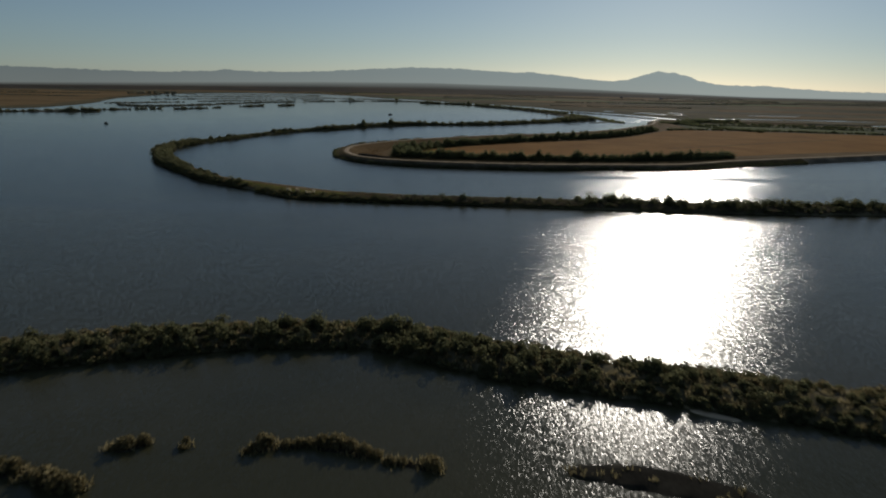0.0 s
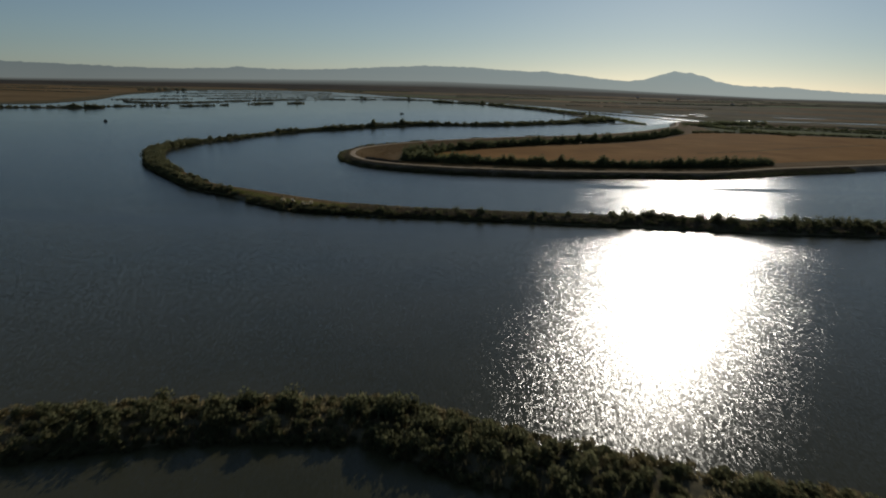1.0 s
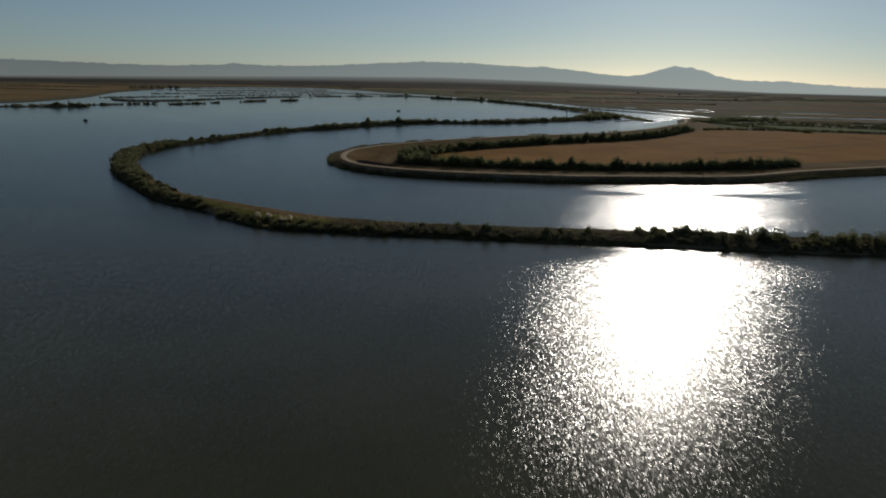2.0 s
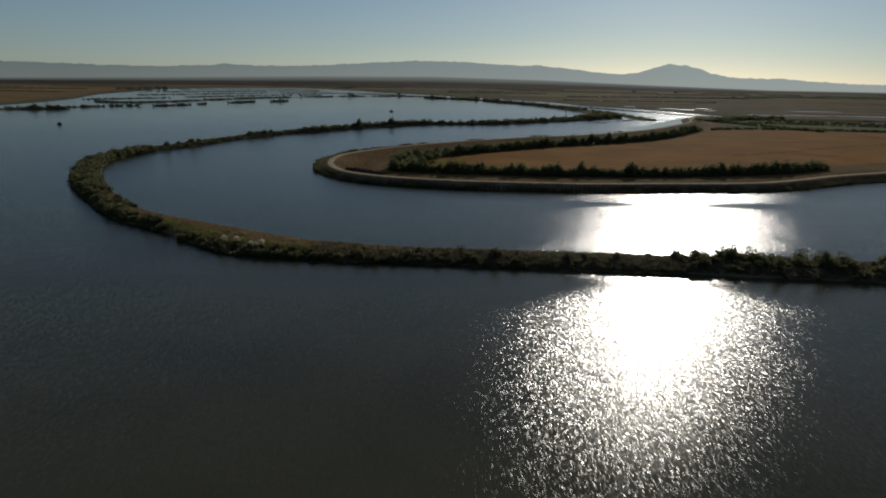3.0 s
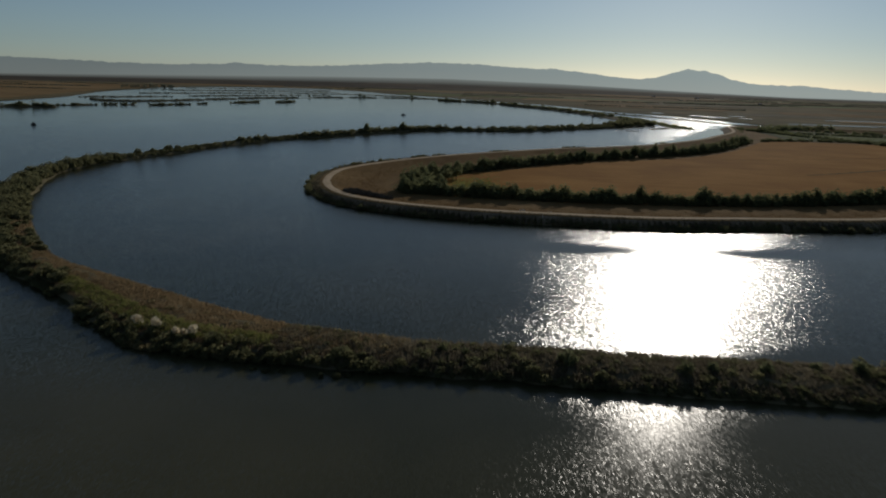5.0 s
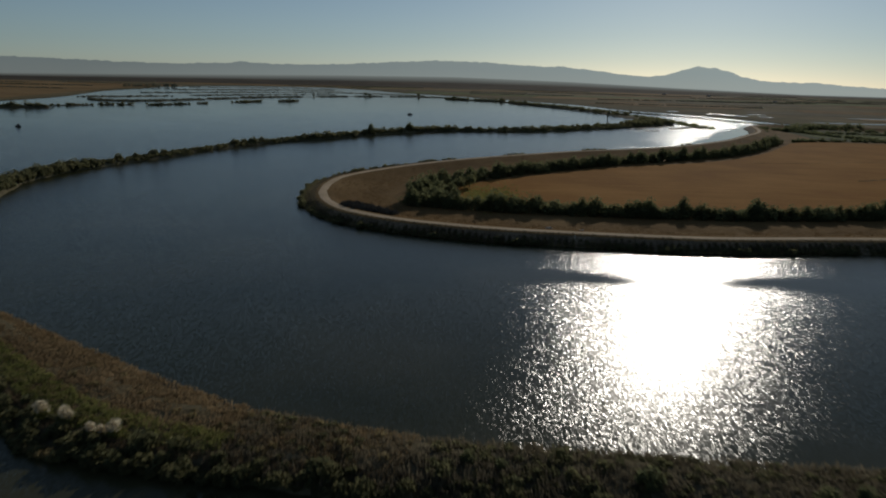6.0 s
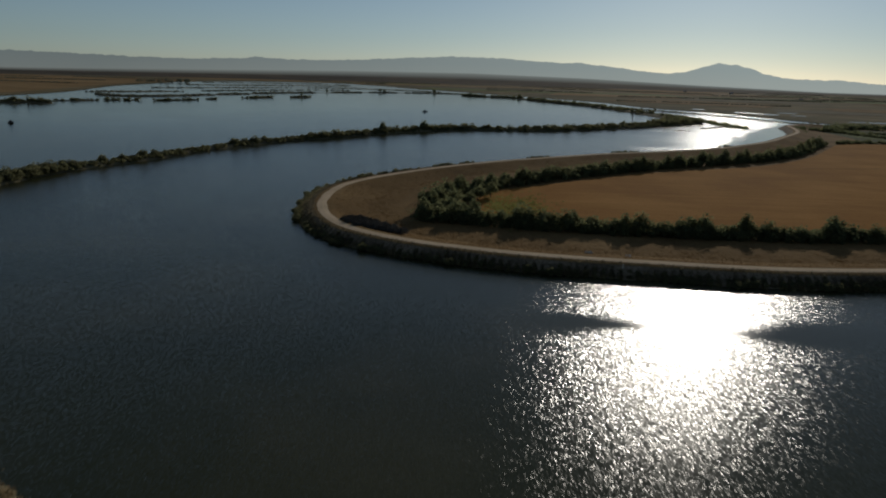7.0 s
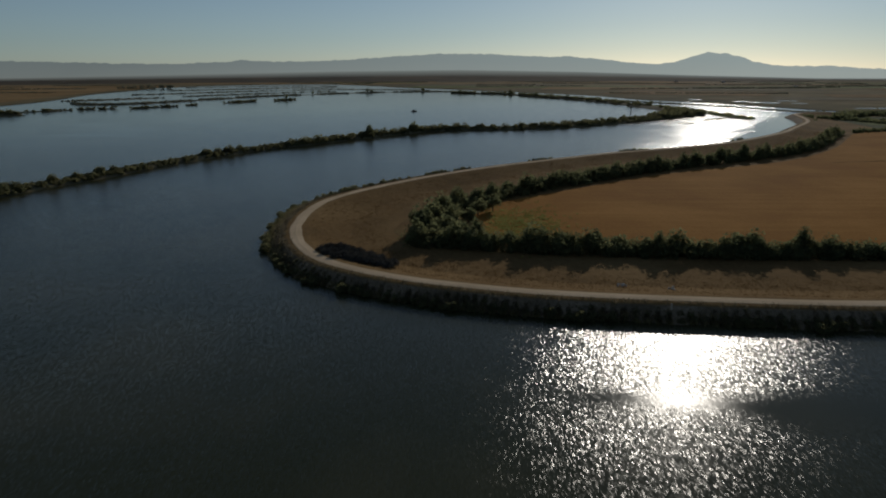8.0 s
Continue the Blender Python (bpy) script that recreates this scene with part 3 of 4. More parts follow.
tagged(plate("far_ground", shore[:1] + shore[1:] + [(4300, 900)] + arc + [(-4300, 1100)], 0.5, PLAIN), "flat brown delta farmland reaching to the hills", "ground", kind="structure")

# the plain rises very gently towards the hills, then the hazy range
AZ_BASE = ((-60, -33, -22, -10, -1, 8, 16.6, 24.5, 30, 60), (-0.4, -0.37, -0.24, -0.05, 0.02, -0.14, -0.42, -0.62, -0.7, -0.7))
RIDGE_AZ = (-60, -45, -33, -29.6, -26.1, -22.3, -18.4, -17.5, -16.6, -13.4, -10, -5.6, -2.5, 0.8, 5.2, 7.5, 10, 11.8, 13.8, 15, 15.8, 16.7, 17.4, 17.9, 18.6, 19.2, 19.8, 20.4, 21.5, 22.2, 24.2, 25.2, 26.2, 27.9, 30.2, 45, 60)
RIDGE_EL = (0.5, 0.6, 0.7, 0.64, 0.55, 0.52, 0.68, 0.82, 0.72, 0.68, 0.8, 1.08, 1.25, 1.23, 1.0, 1.0, 0.76, 0.54, 0.4, 0.53, 0.74, 1.02, 1.25, 1.13, 1.17, 0.95, 0.86, 0.54, 0.36, 0.26, 0.18, 0.24, 0.16, 0.02, -0.1, -0.2, -0.3)
EYE0 = (-11, 206, 47.4)
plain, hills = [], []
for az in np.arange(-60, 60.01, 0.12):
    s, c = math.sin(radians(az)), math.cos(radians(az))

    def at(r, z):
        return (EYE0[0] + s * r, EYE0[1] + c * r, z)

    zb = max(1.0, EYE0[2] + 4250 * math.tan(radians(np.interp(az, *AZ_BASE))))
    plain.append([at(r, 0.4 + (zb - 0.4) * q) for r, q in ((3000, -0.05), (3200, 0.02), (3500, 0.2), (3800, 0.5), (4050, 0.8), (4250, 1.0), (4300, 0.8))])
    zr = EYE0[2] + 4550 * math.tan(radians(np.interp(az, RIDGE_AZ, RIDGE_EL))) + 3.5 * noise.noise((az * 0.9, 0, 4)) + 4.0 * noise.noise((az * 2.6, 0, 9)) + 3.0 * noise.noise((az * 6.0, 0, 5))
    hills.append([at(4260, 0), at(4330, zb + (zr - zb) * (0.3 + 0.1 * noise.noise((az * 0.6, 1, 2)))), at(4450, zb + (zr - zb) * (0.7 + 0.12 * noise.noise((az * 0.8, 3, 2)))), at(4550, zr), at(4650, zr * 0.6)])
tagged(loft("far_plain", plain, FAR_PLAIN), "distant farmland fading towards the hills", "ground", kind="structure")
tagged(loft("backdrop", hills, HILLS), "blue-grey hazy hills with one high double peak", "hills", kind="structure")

# ---- wetland islets in the wide lagoon ----
ISLES = [
    ([(-660, 1000, 8), (-600, 1035, 12), (-545, 1062, 12), (-518, 1076, 6)], 1.4),
    ([(-541, 1116, 4), (-525, 1135, 5), (-507, 1156, 4)], 1.0),
    ([(-505, 1164, 4), (-499, 1173, 5), (-492, 1181, 4)], 1.0),
    ([(-484, 1176, 3), (-478, 1186, 4), (-473, 1196, 3)], 0.9),
    ([(-450, 1188, 2.5), (-434, 1220, 3.5), (-415, 1250, 2.5)], 0.8),
    ([(-411, 1274, 3), (-407, 1282, 3), (-403, 1290, 2)], 0.8),
    ([(-384, 1345, 3), (-370, 1378, 5), (-355, 1410, 3)], 0.9),
    ([(-330, 1420, 3), (-318, 1450, 4), (-308, 1474, 3)], 0.9),
    ([(-612, 1345, 6), (-560, 1300, 12), (-504, 1340, 15), (-465, 1454, 15), (-417, 1604, 13), (-339, 1723, 12), (-239, 1838, 12), (-123, 1898, 12), (-50, 1880, 8), (-10, 1815, 6)], 1.2),
    ([(-670, 1420, 14), (-630, 1490, 34), (-575, 1570, 20)], 1.1),
    ([(-560, 1620, 10), (-500, 1720, 20), (-420, 1850, 18), (-330, 1940, 10)], 1.0),
    ([(-700, 1720, 14), (-610, 1860, 30), (-500, 2010, 24), (-370, 2110, 26), (-220, 2080, 18), (-120, 2020, 8)], 1.2),
    ([(-760, 2020, 22), (-640, 2160, 40), (-500, 2300, 34), (-360, 2280, 16)], 1.2),
    ([(-840, 2330, 12), (-700, 2480, 16), (-560, 2560, 12), (-430, 2480, 8)], 1.2),
]
for i, (ctrl, h) in enumerate(ISLES):
    tagged(bank("islet", ctrl, 4 if ctrl[0][1] > 1300 else 2, h if i < 8 else 0.45 * h, MARSH, 0.4, 20.0 + i), "low marsh islet with dark scrub in the lagoon", "islet", kind="structure")

# shallow reed islets and mud in the pool before the near levee
POOL = [
    ([(-45, 86.4, 1.0), (-43, 87, 1.5), (-40.3, 88, 1.0)], 0.14), ([(-35.9, 87.6, 0.6), (-35.2, 87.5, 1.0), (-34.5, 87.5, 0.6)], 0.12),
    ([(-26.3, 86.1, 0.7), (-23.8, 87.6, 1.6), (-17.6, 88, 1.0)], 0.14), ([(-16.8, 88, 1.2), (-12, 87.2, 1.6), (-7.8, 85.2, 1.0)], 0.14),
    ([(-6.2, 84, 0.8), (-4, 83.7, 0.9), (0.8, 82.6, 1.3)], 0.12), ([(-58, 80.3, 1.4), (-51, 78.7, 1.6), (-44.3, 76.2, 1.6)], 0.16),
    ([(18, 82, 1.5), (27, 81.5, 3), (34, 78.5, 3.5), (42, 75, 3)], 0.10), ([(37, 104.3, 0.5), (38.5, 103.8, 0.7), (40, 103.3, 0.5)], 0.18), ([(41, 101.2, 0.5), (44, 99.6, 0.9), (48, 97.6, 0.6)], 0.18),
]
for i, (ctrl, h) in enumerate(POOL):
    pale = i >= 7
    tagged(bank("mud_bar" if i >= 6 else "reed_islet", ctrl, 0.6, h, ROAD if pale else WET_MUD, 0.35, 40.0 + i),
           "pale bar of dried mud at the water's edge" if pale else "dark mud shoal just above the water" if i == 6 else "low muddy islet under tawny brush", "islet", kind="structure")
reed_spots = []
for ctrl, h in POOL[:6]:
    reed_spots += [s[:3] for s in along(ctrl, int(spline(ctrl, 0.5).shape[0] * 1.6), -0.9, 0.9, 0.8, 1.15, h, len(reed_spots) + 3)]
for s in along(POOL[6][0], 10, -0.8, 0.8, 0.5, 0.5, 0.1, 77):
    reed_spots.append(s[:3])
blades("reeds", reed_spots, 12, 0.7, 0.5, REEDS, "thin tawny reeds on muddy islets", "reeds")

# ---- scrub and grass on the levees ----
def bush_parts(seed, leaves, size, leaf=SCRUB):
    """One rounded bush of unit radius and height at the origin: woody stems and a ragged coat of leaves."""
    g = np.random.default_rng(seed)
    thing = new("bush")
    bm = bmesh.new()
    for i in range(6):
        t = math.tau * i / 6 + g.uniform(-0.4, 0.4)
        d = Vector((0.45 * math.cos(t), 0.45 * math.sin(t), 0.75))
        bmesh.ops.create_cone(bm, cap_ends=True, segments=5, radius1=0.03, radius2=0.012, depth=d.length, matrix=Matrix.Translation(d / 2) @ d.to_track_quat("Z", "Y").to_matrix().to_4x4())
    me = bpy.data.meshes.new("stems")
    bm.to_mesh(me)
    bm.free()
    me.materials.append(BARK)
    new("stems", me).parent = thing
    lobes = [(0, 0, 0.1, 0.7, 0.9)] + [(0.42 * math.cos(t), 0.42 * math.sin(t), g.uniform(0.0, 0.12), g.uniform(0.42, 0.58), g.uniform(0.55, 0.85)) for t in np.linspace(0, math.tau, 6)[:-1] + g.uniform(0, 1)]
    v, f = clump_arrays(lobes, leaves, size)
    new("foliage", tri_mesh("foliage", v, f, leaf)).parent = thing
    return thing


BUSH = [bush_parts(400 + i, 110, 0.1) for i in range(4)] + [bush_parts(410 + i, 110, 0.1, BRAMBLE) for i in range(3)] + [bush_parts(420 + i, 120, 0.1, REEDS) for i in range(4)]
bush_used = set()
gb = np.random.default_rng(17)


def bush(x, y, z, r, h, label, group, first=0, last=4):
    pick = int(gb.integers(first, last))
    m = pose(x, y, z, 0, 0, gb.uniform(0, 360)) @ Matrix.Diagonal((r, r, h, 1))
    t = BUSH[pick] if pick not in bush_used else copy_thing(BUSH[pick], m)
    bush_used.add(pick)
    t.matrix_basis = m
    return tagged(t, label, "bush", group)



for x, y, r, h in ((-43.1, 86.8, 1.6, 1.8), (-44.1, 86.2, 1.0, 1.0), (-41, 88, 1.3, 1.6), (-35.2, 88.4, 0.7, 1.0), (-35.2, 86.6, 0.7, 0.6), (-23.8, 88, 1.8, 2.0), (-25, 86.8, 1.2, 1.2), (-26, 86.2, 0.7, 0.6), (-20.7, 87.8, 1.2, 1.2),
                   (-19.1, 88, 1.2, 1.2), (-17.7, 88.2, 1.2, 1.2), (-15.6, 88.2, 1.5, 2.0), (-13.6, 88, 1.7, 2.1), (-11.8, 87.4, 1.6, 2.0), (-9.7, 86.2, 1.4, 1.6), (-8, 85.3, 1.2, 1.2), (-5.9, 84, 1.0, 0.9), (-4.3, 83.8, 1.0, 0.9), (-0.2, 82.7, 1.7, 2.0),
                   (-54.8, 80, 1.9, 2.2), (-57, 80.5, 1.6, 2.0), (-49.6, 77.7, 2.1, 2.4), (-47.4, 76.8, 2.2, 2.6), (-45, 76.2, 2.0, 2.4), (-51.5, 78.8, 1.5, 1.6)):
    bush(x, y, 0.06, r, h, "rounded tawny brush clump on a muddy islet", "brush clumps on the islets", 7, 11)

A_SEEN = [p for p in LEVEE_A if -160 < p[0] < 160]
scrub("scrub_near_levee", along([p for p in A_SEEN if p[0] < 30], 300, -1.05, 0.6, 1.35, 2.5, 1.5, 11, 0.2, 0.07) + along([p for p in A_SEEN if p[0] > -20], 240, -1.05, 0.7, 1.3, 1.7, 1.5, 14, 0.15, 0.07) + along(A_SEEN, 1100, -1.1, 0.95, 0.75, 1.0, 1.5, 15) + along(A_SEEN, 620, -1.2, -0.9, 0.65, 0.7, 0.8, 16), 150, 0.24, SCRUB, "dense dark olive scrub covering the low levee")
scrub("pale_scrub_near_levee", along(A_SEEN, 260, 0.35, 1.05, 1.0, 1.3, 1.4, 12), 160, 0.2, REEDS, "tawny brush edging the low levee")
for x, y, z, r, h in [(-9, 131, 1.2, 2.9, 4.4), (-14, 132, 1.2, 2.5, 3.6), (79, 101, 1.2, 3.6, 6.2), (84, 99, 1.2, 3.0, 5.0), (-31, 133, 1.2, 2.3, 3.4), (-24, 132, 1.2, 2.2, 3.3), (38, 113, 1.2, 2.6, 3.4)]:
    bush(x, y, z, r, h, "tall rounded olive bush on the low levee", "bushes on the low levee")
blades("grass_near_levee", [s[:3] for s in along(A_SEEN, 2600, -1.05, 1.0, 1, 1, 1.5, 13)], 14, 0.9, 0.35, REEDS, "tawny dry grass on the low levee")

B_RIGHT = [p for p in LEVEE_B[:9] if p[0] < 320]
B_GRASSY = LEVEE_B[7:15]
B_BEND = LEVEE_B[13:19]
B_FAR = LEVEE_B[17:]
B_TALL = [p for p in B_RIGHT if p[0] > 50]
B_LOW = [p for p in B_RIGHT if p[0] < 70]
scrub("scrub_loop_right", along(B_TALL, 300, -0.9, 0.9, 1.25, 1.9, 1.7, 21, 0.3, 0.06) + along(B_TALL, 700, -0.95, 1.08, 0.75, 0.9, 1.5, 36) + along(B_TALL, 330, -0.75, 0.5, 1.9, 3.3, 1.4, 39, 0.3, 0.06), 190, 0.24, SCRUB, "dark bushes along the grassy levee")
scrub("low_scrub_loop", along(B_LOW, 700, -0.9, 1.05, 0.7, 0.75, 1.5, 38, 0.15, 0.08) + along(B_LOW, 40, -0.6, 0.9, 1.3, 1.5, 1.5, 40, 0.4, 0.06), 130, 0.2, SCRUB, "low dark scrub on the grassy levee")
scrub("shore_scrub_loop", along(B_GRASSY, 150, 0.55, 1.08, 1.25, 1.7, 1.4, 22, 0.25, 0.09), 240, 0.2, SCRUB, "dark shore bushes at the foot of the levee")
scrub("shore_brush_loop", along(B_GRASSY, 520, 0.8, 1.14, 0.75, 0.8, 1.2, 41, 0.1, 0.1) + along(B_LOW, 300, 0.85, 1.12, 0.7, 0.7, 1.2, 42, 0.1, 0.1), 110, 0.2, SCRUB, "low dark brush overhanging the water's edge")
scrub("tawny_brush_loop", along(B_GRASSY, 130, -0.9, 0.5, 0.7, 0.8, 1.7, 23, 0.3, 0.12), 90, 0.16, REEDS, "tawny brush scattered on the levee")
scrub("scrub_loop_bend", along(LEVEE_B[11:15], 150, 0.15, 0.95, 1.5, 2.1, 1.6, 34) + along(LEVEE_B[12:15], 70, -0.9, 0.4, 1.2, 1.5, 1.7, 35) + along(B_BEND, 430, -1.02, 0.95, 1.9, 2.7, 1.8, 24), 260, 0.26, SCRUB, "rounded olive bushes crowding the bend of the levee")
scrub("scrub_loop_far", along(B_FAR, 1700, -1.05, 1.05, 1.05, 1.3, 1.5, 25), 60, 0.42, SCRUB, "continuous dark scrub on the far arm of the levee")
B_DENSE = LEVEE_B[22:] + LEVEE_B_END[2:3]
scrub("tall_scrub_loop_far", along(B_DENSE, 380, -0.8, 0.8, 2.2, 3.2, 1.5, 26), 80, 0.6, SCRUB, "tall thicket on the far arm of the levee")
scrub("scrub_loop_end", along(LEVEE_B_END, 150, -0.85, 0.85, 3.2, 4.2, 1.4, 27), 80, 0.8, SCRUB, "tall thicket on the broad levee end")
for x, y, z, r, h in [(-200, 541, 1, 2.8, 3.6), (-199, 548, 1, 2.4, 3.2), (-191, 581, 1, 2.9, 4.4), (-187.5, 592, 1, 2.4, 3.6), (-183, 604, 1, 3.3, 4.6), (-180.5, 612, 1, 2.8, 4.0), (-161.5, 676, 1, 3.8, 4.8), (-158.5, 684, 1, 3.2, 4.2), (-154.5, 692, 1, 4.0, 5.0), (-151, 700, 1, 3.4, 4.2)]:
    bush(x, y, z, r, h, "large round dark bush on the thin levee", "bushes on the thin levee")
blades("grass_loop", [s[:3] for s in along(B_GRASSY, 7000, -1.02, 0.75, 1, 1, 1.85, 28)], 16, 0.5, 0.35, TAWNY, "brown dry grass on the levee slope")
blades("green_grass_loop", [s[:3] for s in along(LEVEE_B[8:12], 900, 0.1, 0.6, 1, 1, 1.8, 29)], 16, 0.7, 0.3, GREENBLADE, "yellow-green grass strip on the levee")
blades("grass_loop_right", [s[:3] for s in along(B_RIGHT, 5200, -1.0, 1.0, 1, 1, 1.8, 30)], 16, 0.8, 0.45, ROUGH_GRASS, "rough brown grass between the levee bushes")

scrub("scrub_lagoon_levee", along(LEVEE_FAR, 330, -0.8, 0.8, 3.0, 3.6, 1.6, 31, 0.15, 0.02), 60, 0.8, SCRUB, "dark thicket on the lagoon levee")
scrub("scrub_channel_levee", along(LEVEE_D, 90, -0.6, 0.6, 1.4, 1.3, 1.0, 32, 0.3, 0.02), 30, 0.6, SCRUB, "low scrub on the thin channel levee")
scrub("scrub_spit", along(SPIT, 170, -0.85, 0.85, 1.6, 1.1, 0.9, 37), 40, 0.5, GREENBLADE, "low green rushes covering the mud spit")
isle_spots, far_isle_spots = [], []
for i, (ctrl, h) in enumerate(ISLES):
    n = int(np.hypot(*np.diff(np.array(ctrl)[:, :2], axis=0).T).sum() * (0.55 if i < 8 else 1.2 if i == 8 else 0.4))
    far = 1.0 if i < 8 else 1.15
    (isle_spots if i < 8 else far_isle_spots).extend(along(ctrl, n, -0.8, 0.8, 2.1 * far, (2.2 if i < 8 else 1.8 if i == 8 else 1.1), h if i < 8 else 0.3, 50 + i, 0.0 if i < 8 else 0.2, 0.015))
isle_spots += along([(-560, 1052, 8), (-540, 1064, 9), (-524, 1073, 6)], 40, -0.9, 0.9, 2.8, 5.0, 1.2, 90)
scrub("scrub_islets", isle_spots, 40, 0.8, SCRUB, "dark scrub on the lagoon islets")
scrub("scrub_far_islets", far_isle_spots, 40, 0.9, HAZED_LEAF, "scrub on the distant marsh, greyed by painted haze")

# ---- peninsula planting ----
def road_side(lo, hi, i0, i1, count, r, h, seed, zf):
    g = np.random.default_rng(seed)
    out = []
    for _ in range(count):
        i = g.integers(int(i0 * len(rc)), int(i1 * len(rc)))
        o = g.uniform(lo, hi)
        d = o * rc[i, 2] if lo > 0 else o
        k = 0.5 + g.random()
        out.append((rc[i, 0] + rn[i, 0] * d, rc[i, 1] + rn[i, 1] * d, zf(o), r * k, h * k))
    return out


def near_road(x, y):
    return int(np.argmin(np.hypot(rc[:, 0] - x, rc[:, 1] - y))) / len(rc)


F_R, F_NOSE, F_BACK, F_END = near_road(250, 493), near_road(-69, 509), near_road(-33, 592), near_road(230, 849)
scrub("shore_scrub_peninsula", road_side(0.82, 1.06, F_R, F_BACK, 520, 0.95, 1.25, 61, lambda o: 0.15) + road_side(0.45, 0.9, F_R, F_BACK, 520, 0.75, 0.7, 60, lambda o: 0.2 + (1 - o) * 3.6), 110, 0.16, SCRUB, "olive shore brush at the foot of the stony slope")
blades("slope_grass_peninsula", [s[:3] for s in road_side(0.36, 0.95, F_R, F_BACK, 9000, 1, 1, 58, lambda o: 0.1 + max(0, 1 - o) * 4.4)], 9, 0.55, 0.45, ROUGH_GRASS, "brown grass on the outer levee slope")
blades("shore_reeds_peninsula", [s[:3] for s in road_side(0.45, 1.08, F_R, F_BACK, 5600, 1, 1, 62, lambda o: 0.1 + max(0, 1 - o) * 3.6)], 11, 0.8, 0.4, REEDS, "tawny reeds along the peninsula shore", "reeds")
def back_run(p, q, n, seed):
    return road_side(0.42, 0.62, near_road(*p), near_road(*q), n, 0.75, 1.5, seed, lambda o: 2.1)


scrub("back_shore_scrub", back_run((-64, 540), (-50, 568), 46, 63) + back_run((-47, 572), (-36, 588), 22, 65) + back_run((-33, 592), (-14, 614), 40, 66) + back_run((14, 640), (27, 651), 22, 67) + back_run((66, 682), (86, 694), 26, 68) + back_run((150, 742), (160, 754), 10, 69),
      110, 0.24, SCRUB, "dark brush on the water side of the track")
for x, y, z, r, h in [(x, y, z, r, 2.1) for x, y, z, r in ((-54, 465.5, 2.2, 2.0), (-51.5, 464, 2.1, 2.4), (-49, 461.5, 2.0, 2.4), (-46.5, 459.5, 2.0, 2.4), (-44, 458, 1.9, 2.2), (-41.5, 456.6, 1.9, 2.0), (-39, 455.2, 1.8, 1.8), (-36.5, 453.6, 1.8, 1.5), (-48, 465, 1.5, 2.3), (-45, 463, 1.5, 2.4), (-42, 461, 1.4, 2.4), (-39, 459, 1.3, 2.2), (-36, 457, 1.3, 1.8), (-53.6, 470, 1.8, 1.9), (-51, 471.5, 1.5, 2.2), (-48.4, 469.6, 1.3, 2.3), (-45.6, 467, 1.2, 2.3), (-42.6, 464.6, 1.1, 2.2), (-39.6, 462, 1.1, 1.9), (-52.4, 461.6, 2.5, 1.5), (-49.6, 458.6, 2.5, 1.5))]:
    bush(x, y, z, 1.2 * r, h, "low dark bramble bush beside the gravel track", "bushes beside the track", 4, 7)
gs = np.random.default_rng(91)
for _ in range(150):
    i = int(gs.integers(int(F_R * len(rc)), int(F_BACK * len(rc))))
    o, r = gs.uniform(0.96, 1.24), 0.7 + 1.3 * gs.random() ** 1.7
    bush(rc[i, 0] + rn[i, 0] * o * rc[i, 2], rc[i, 1] + rn[i, 1] * o * rc[i, 2], 0.0, r, r * gs.uniform(0.8, 1.25), "olive shore bush at the foot of the stony bank", "bushes on the stony shore")
gi = np.random.default_rng(64)
slope = []
for _ in range(9000):
    i = gi.integers(int(F_R * len(rc)), int(F_END * len(rc)))
    d = -gi.uniform(3.4, 26)
    slope.append((rc[i, 0] + rn[i, 0] * d, rc[i, 1] + rn[i, 1] * d, np.interp(-d, (3.6, 8.5, 15, 26), (2.8, 1.5, 0.65, 0.5))))
blades("grass_peninsula", slope, 8, 0.22, 0.6, DRYBLADE, "dry brown grass on the inner levee slope")


def tree_parts(seed, height, wide, leaves):
    """One tree at the origin: an Empty with a branched trunk and a crown of leaf sprays."""
    g = np.random.default_rng(seed)
    thing = new("tree")
    bm = bmesh.new()

    def limb(p0, p1, r0, r1):
        d = Vector(p1) - Vector(p0)
        m = Matrix.Translation((Vector(p0) + Vector(p1)) / 2) @ d.to_track_quat("Z", "Y").to_matrix().to_4x4()
        bmesh.ops.create_cone(bm, cap_ends=True, segments=6, radius1=r0, radius2=r1, depth=d.length, matrix=m)

    fork = height * g.uniform(0.25, 0.35)
    limb((0, 0, -0.3), (0.1, 0.05, fork), height * 0.035, height * 0.024)
    limb((0.1, 0.05, fork), (0.2, 0.0, height * 0.8), height * 0.024, height * 0.006)
    lobes = [(0.1, 0, height * 0.45, wide * 0.4, height * 0.55)]
    for i in range(7):
        t = math.tau * i / 7 + g.uniform(-0.3, 0.3)
        out = wide * g.uniform(0.22, 0.36)
        z = height * g.uniform(0.36, 0.66)
        tip = (out * math.cos(t), out * math.sin(t), z)
        limb((0.1, 0.05, fork * g.uniform(0.8, 1.3)), tip, height * 0.014, height * 0.005)
        lobes.append((tip[0], tip[1], z - height * 0.22, wide * g.uniform(0.24, 0.34), height * g.uniform(0.34, 0.48)))
    me = bpy.data.meshes.new("trunk")
    bm.to_mesh(me)
    bm.free()
    me.materials.append(BARK)
    new("trunk", me).parent = thing
    v, f = clump_arrays(lobes, leaves, 0.3)
    new("crown", tri_mesh("crown", v, f, TREE_LEAF)).parent = thing
    return thing


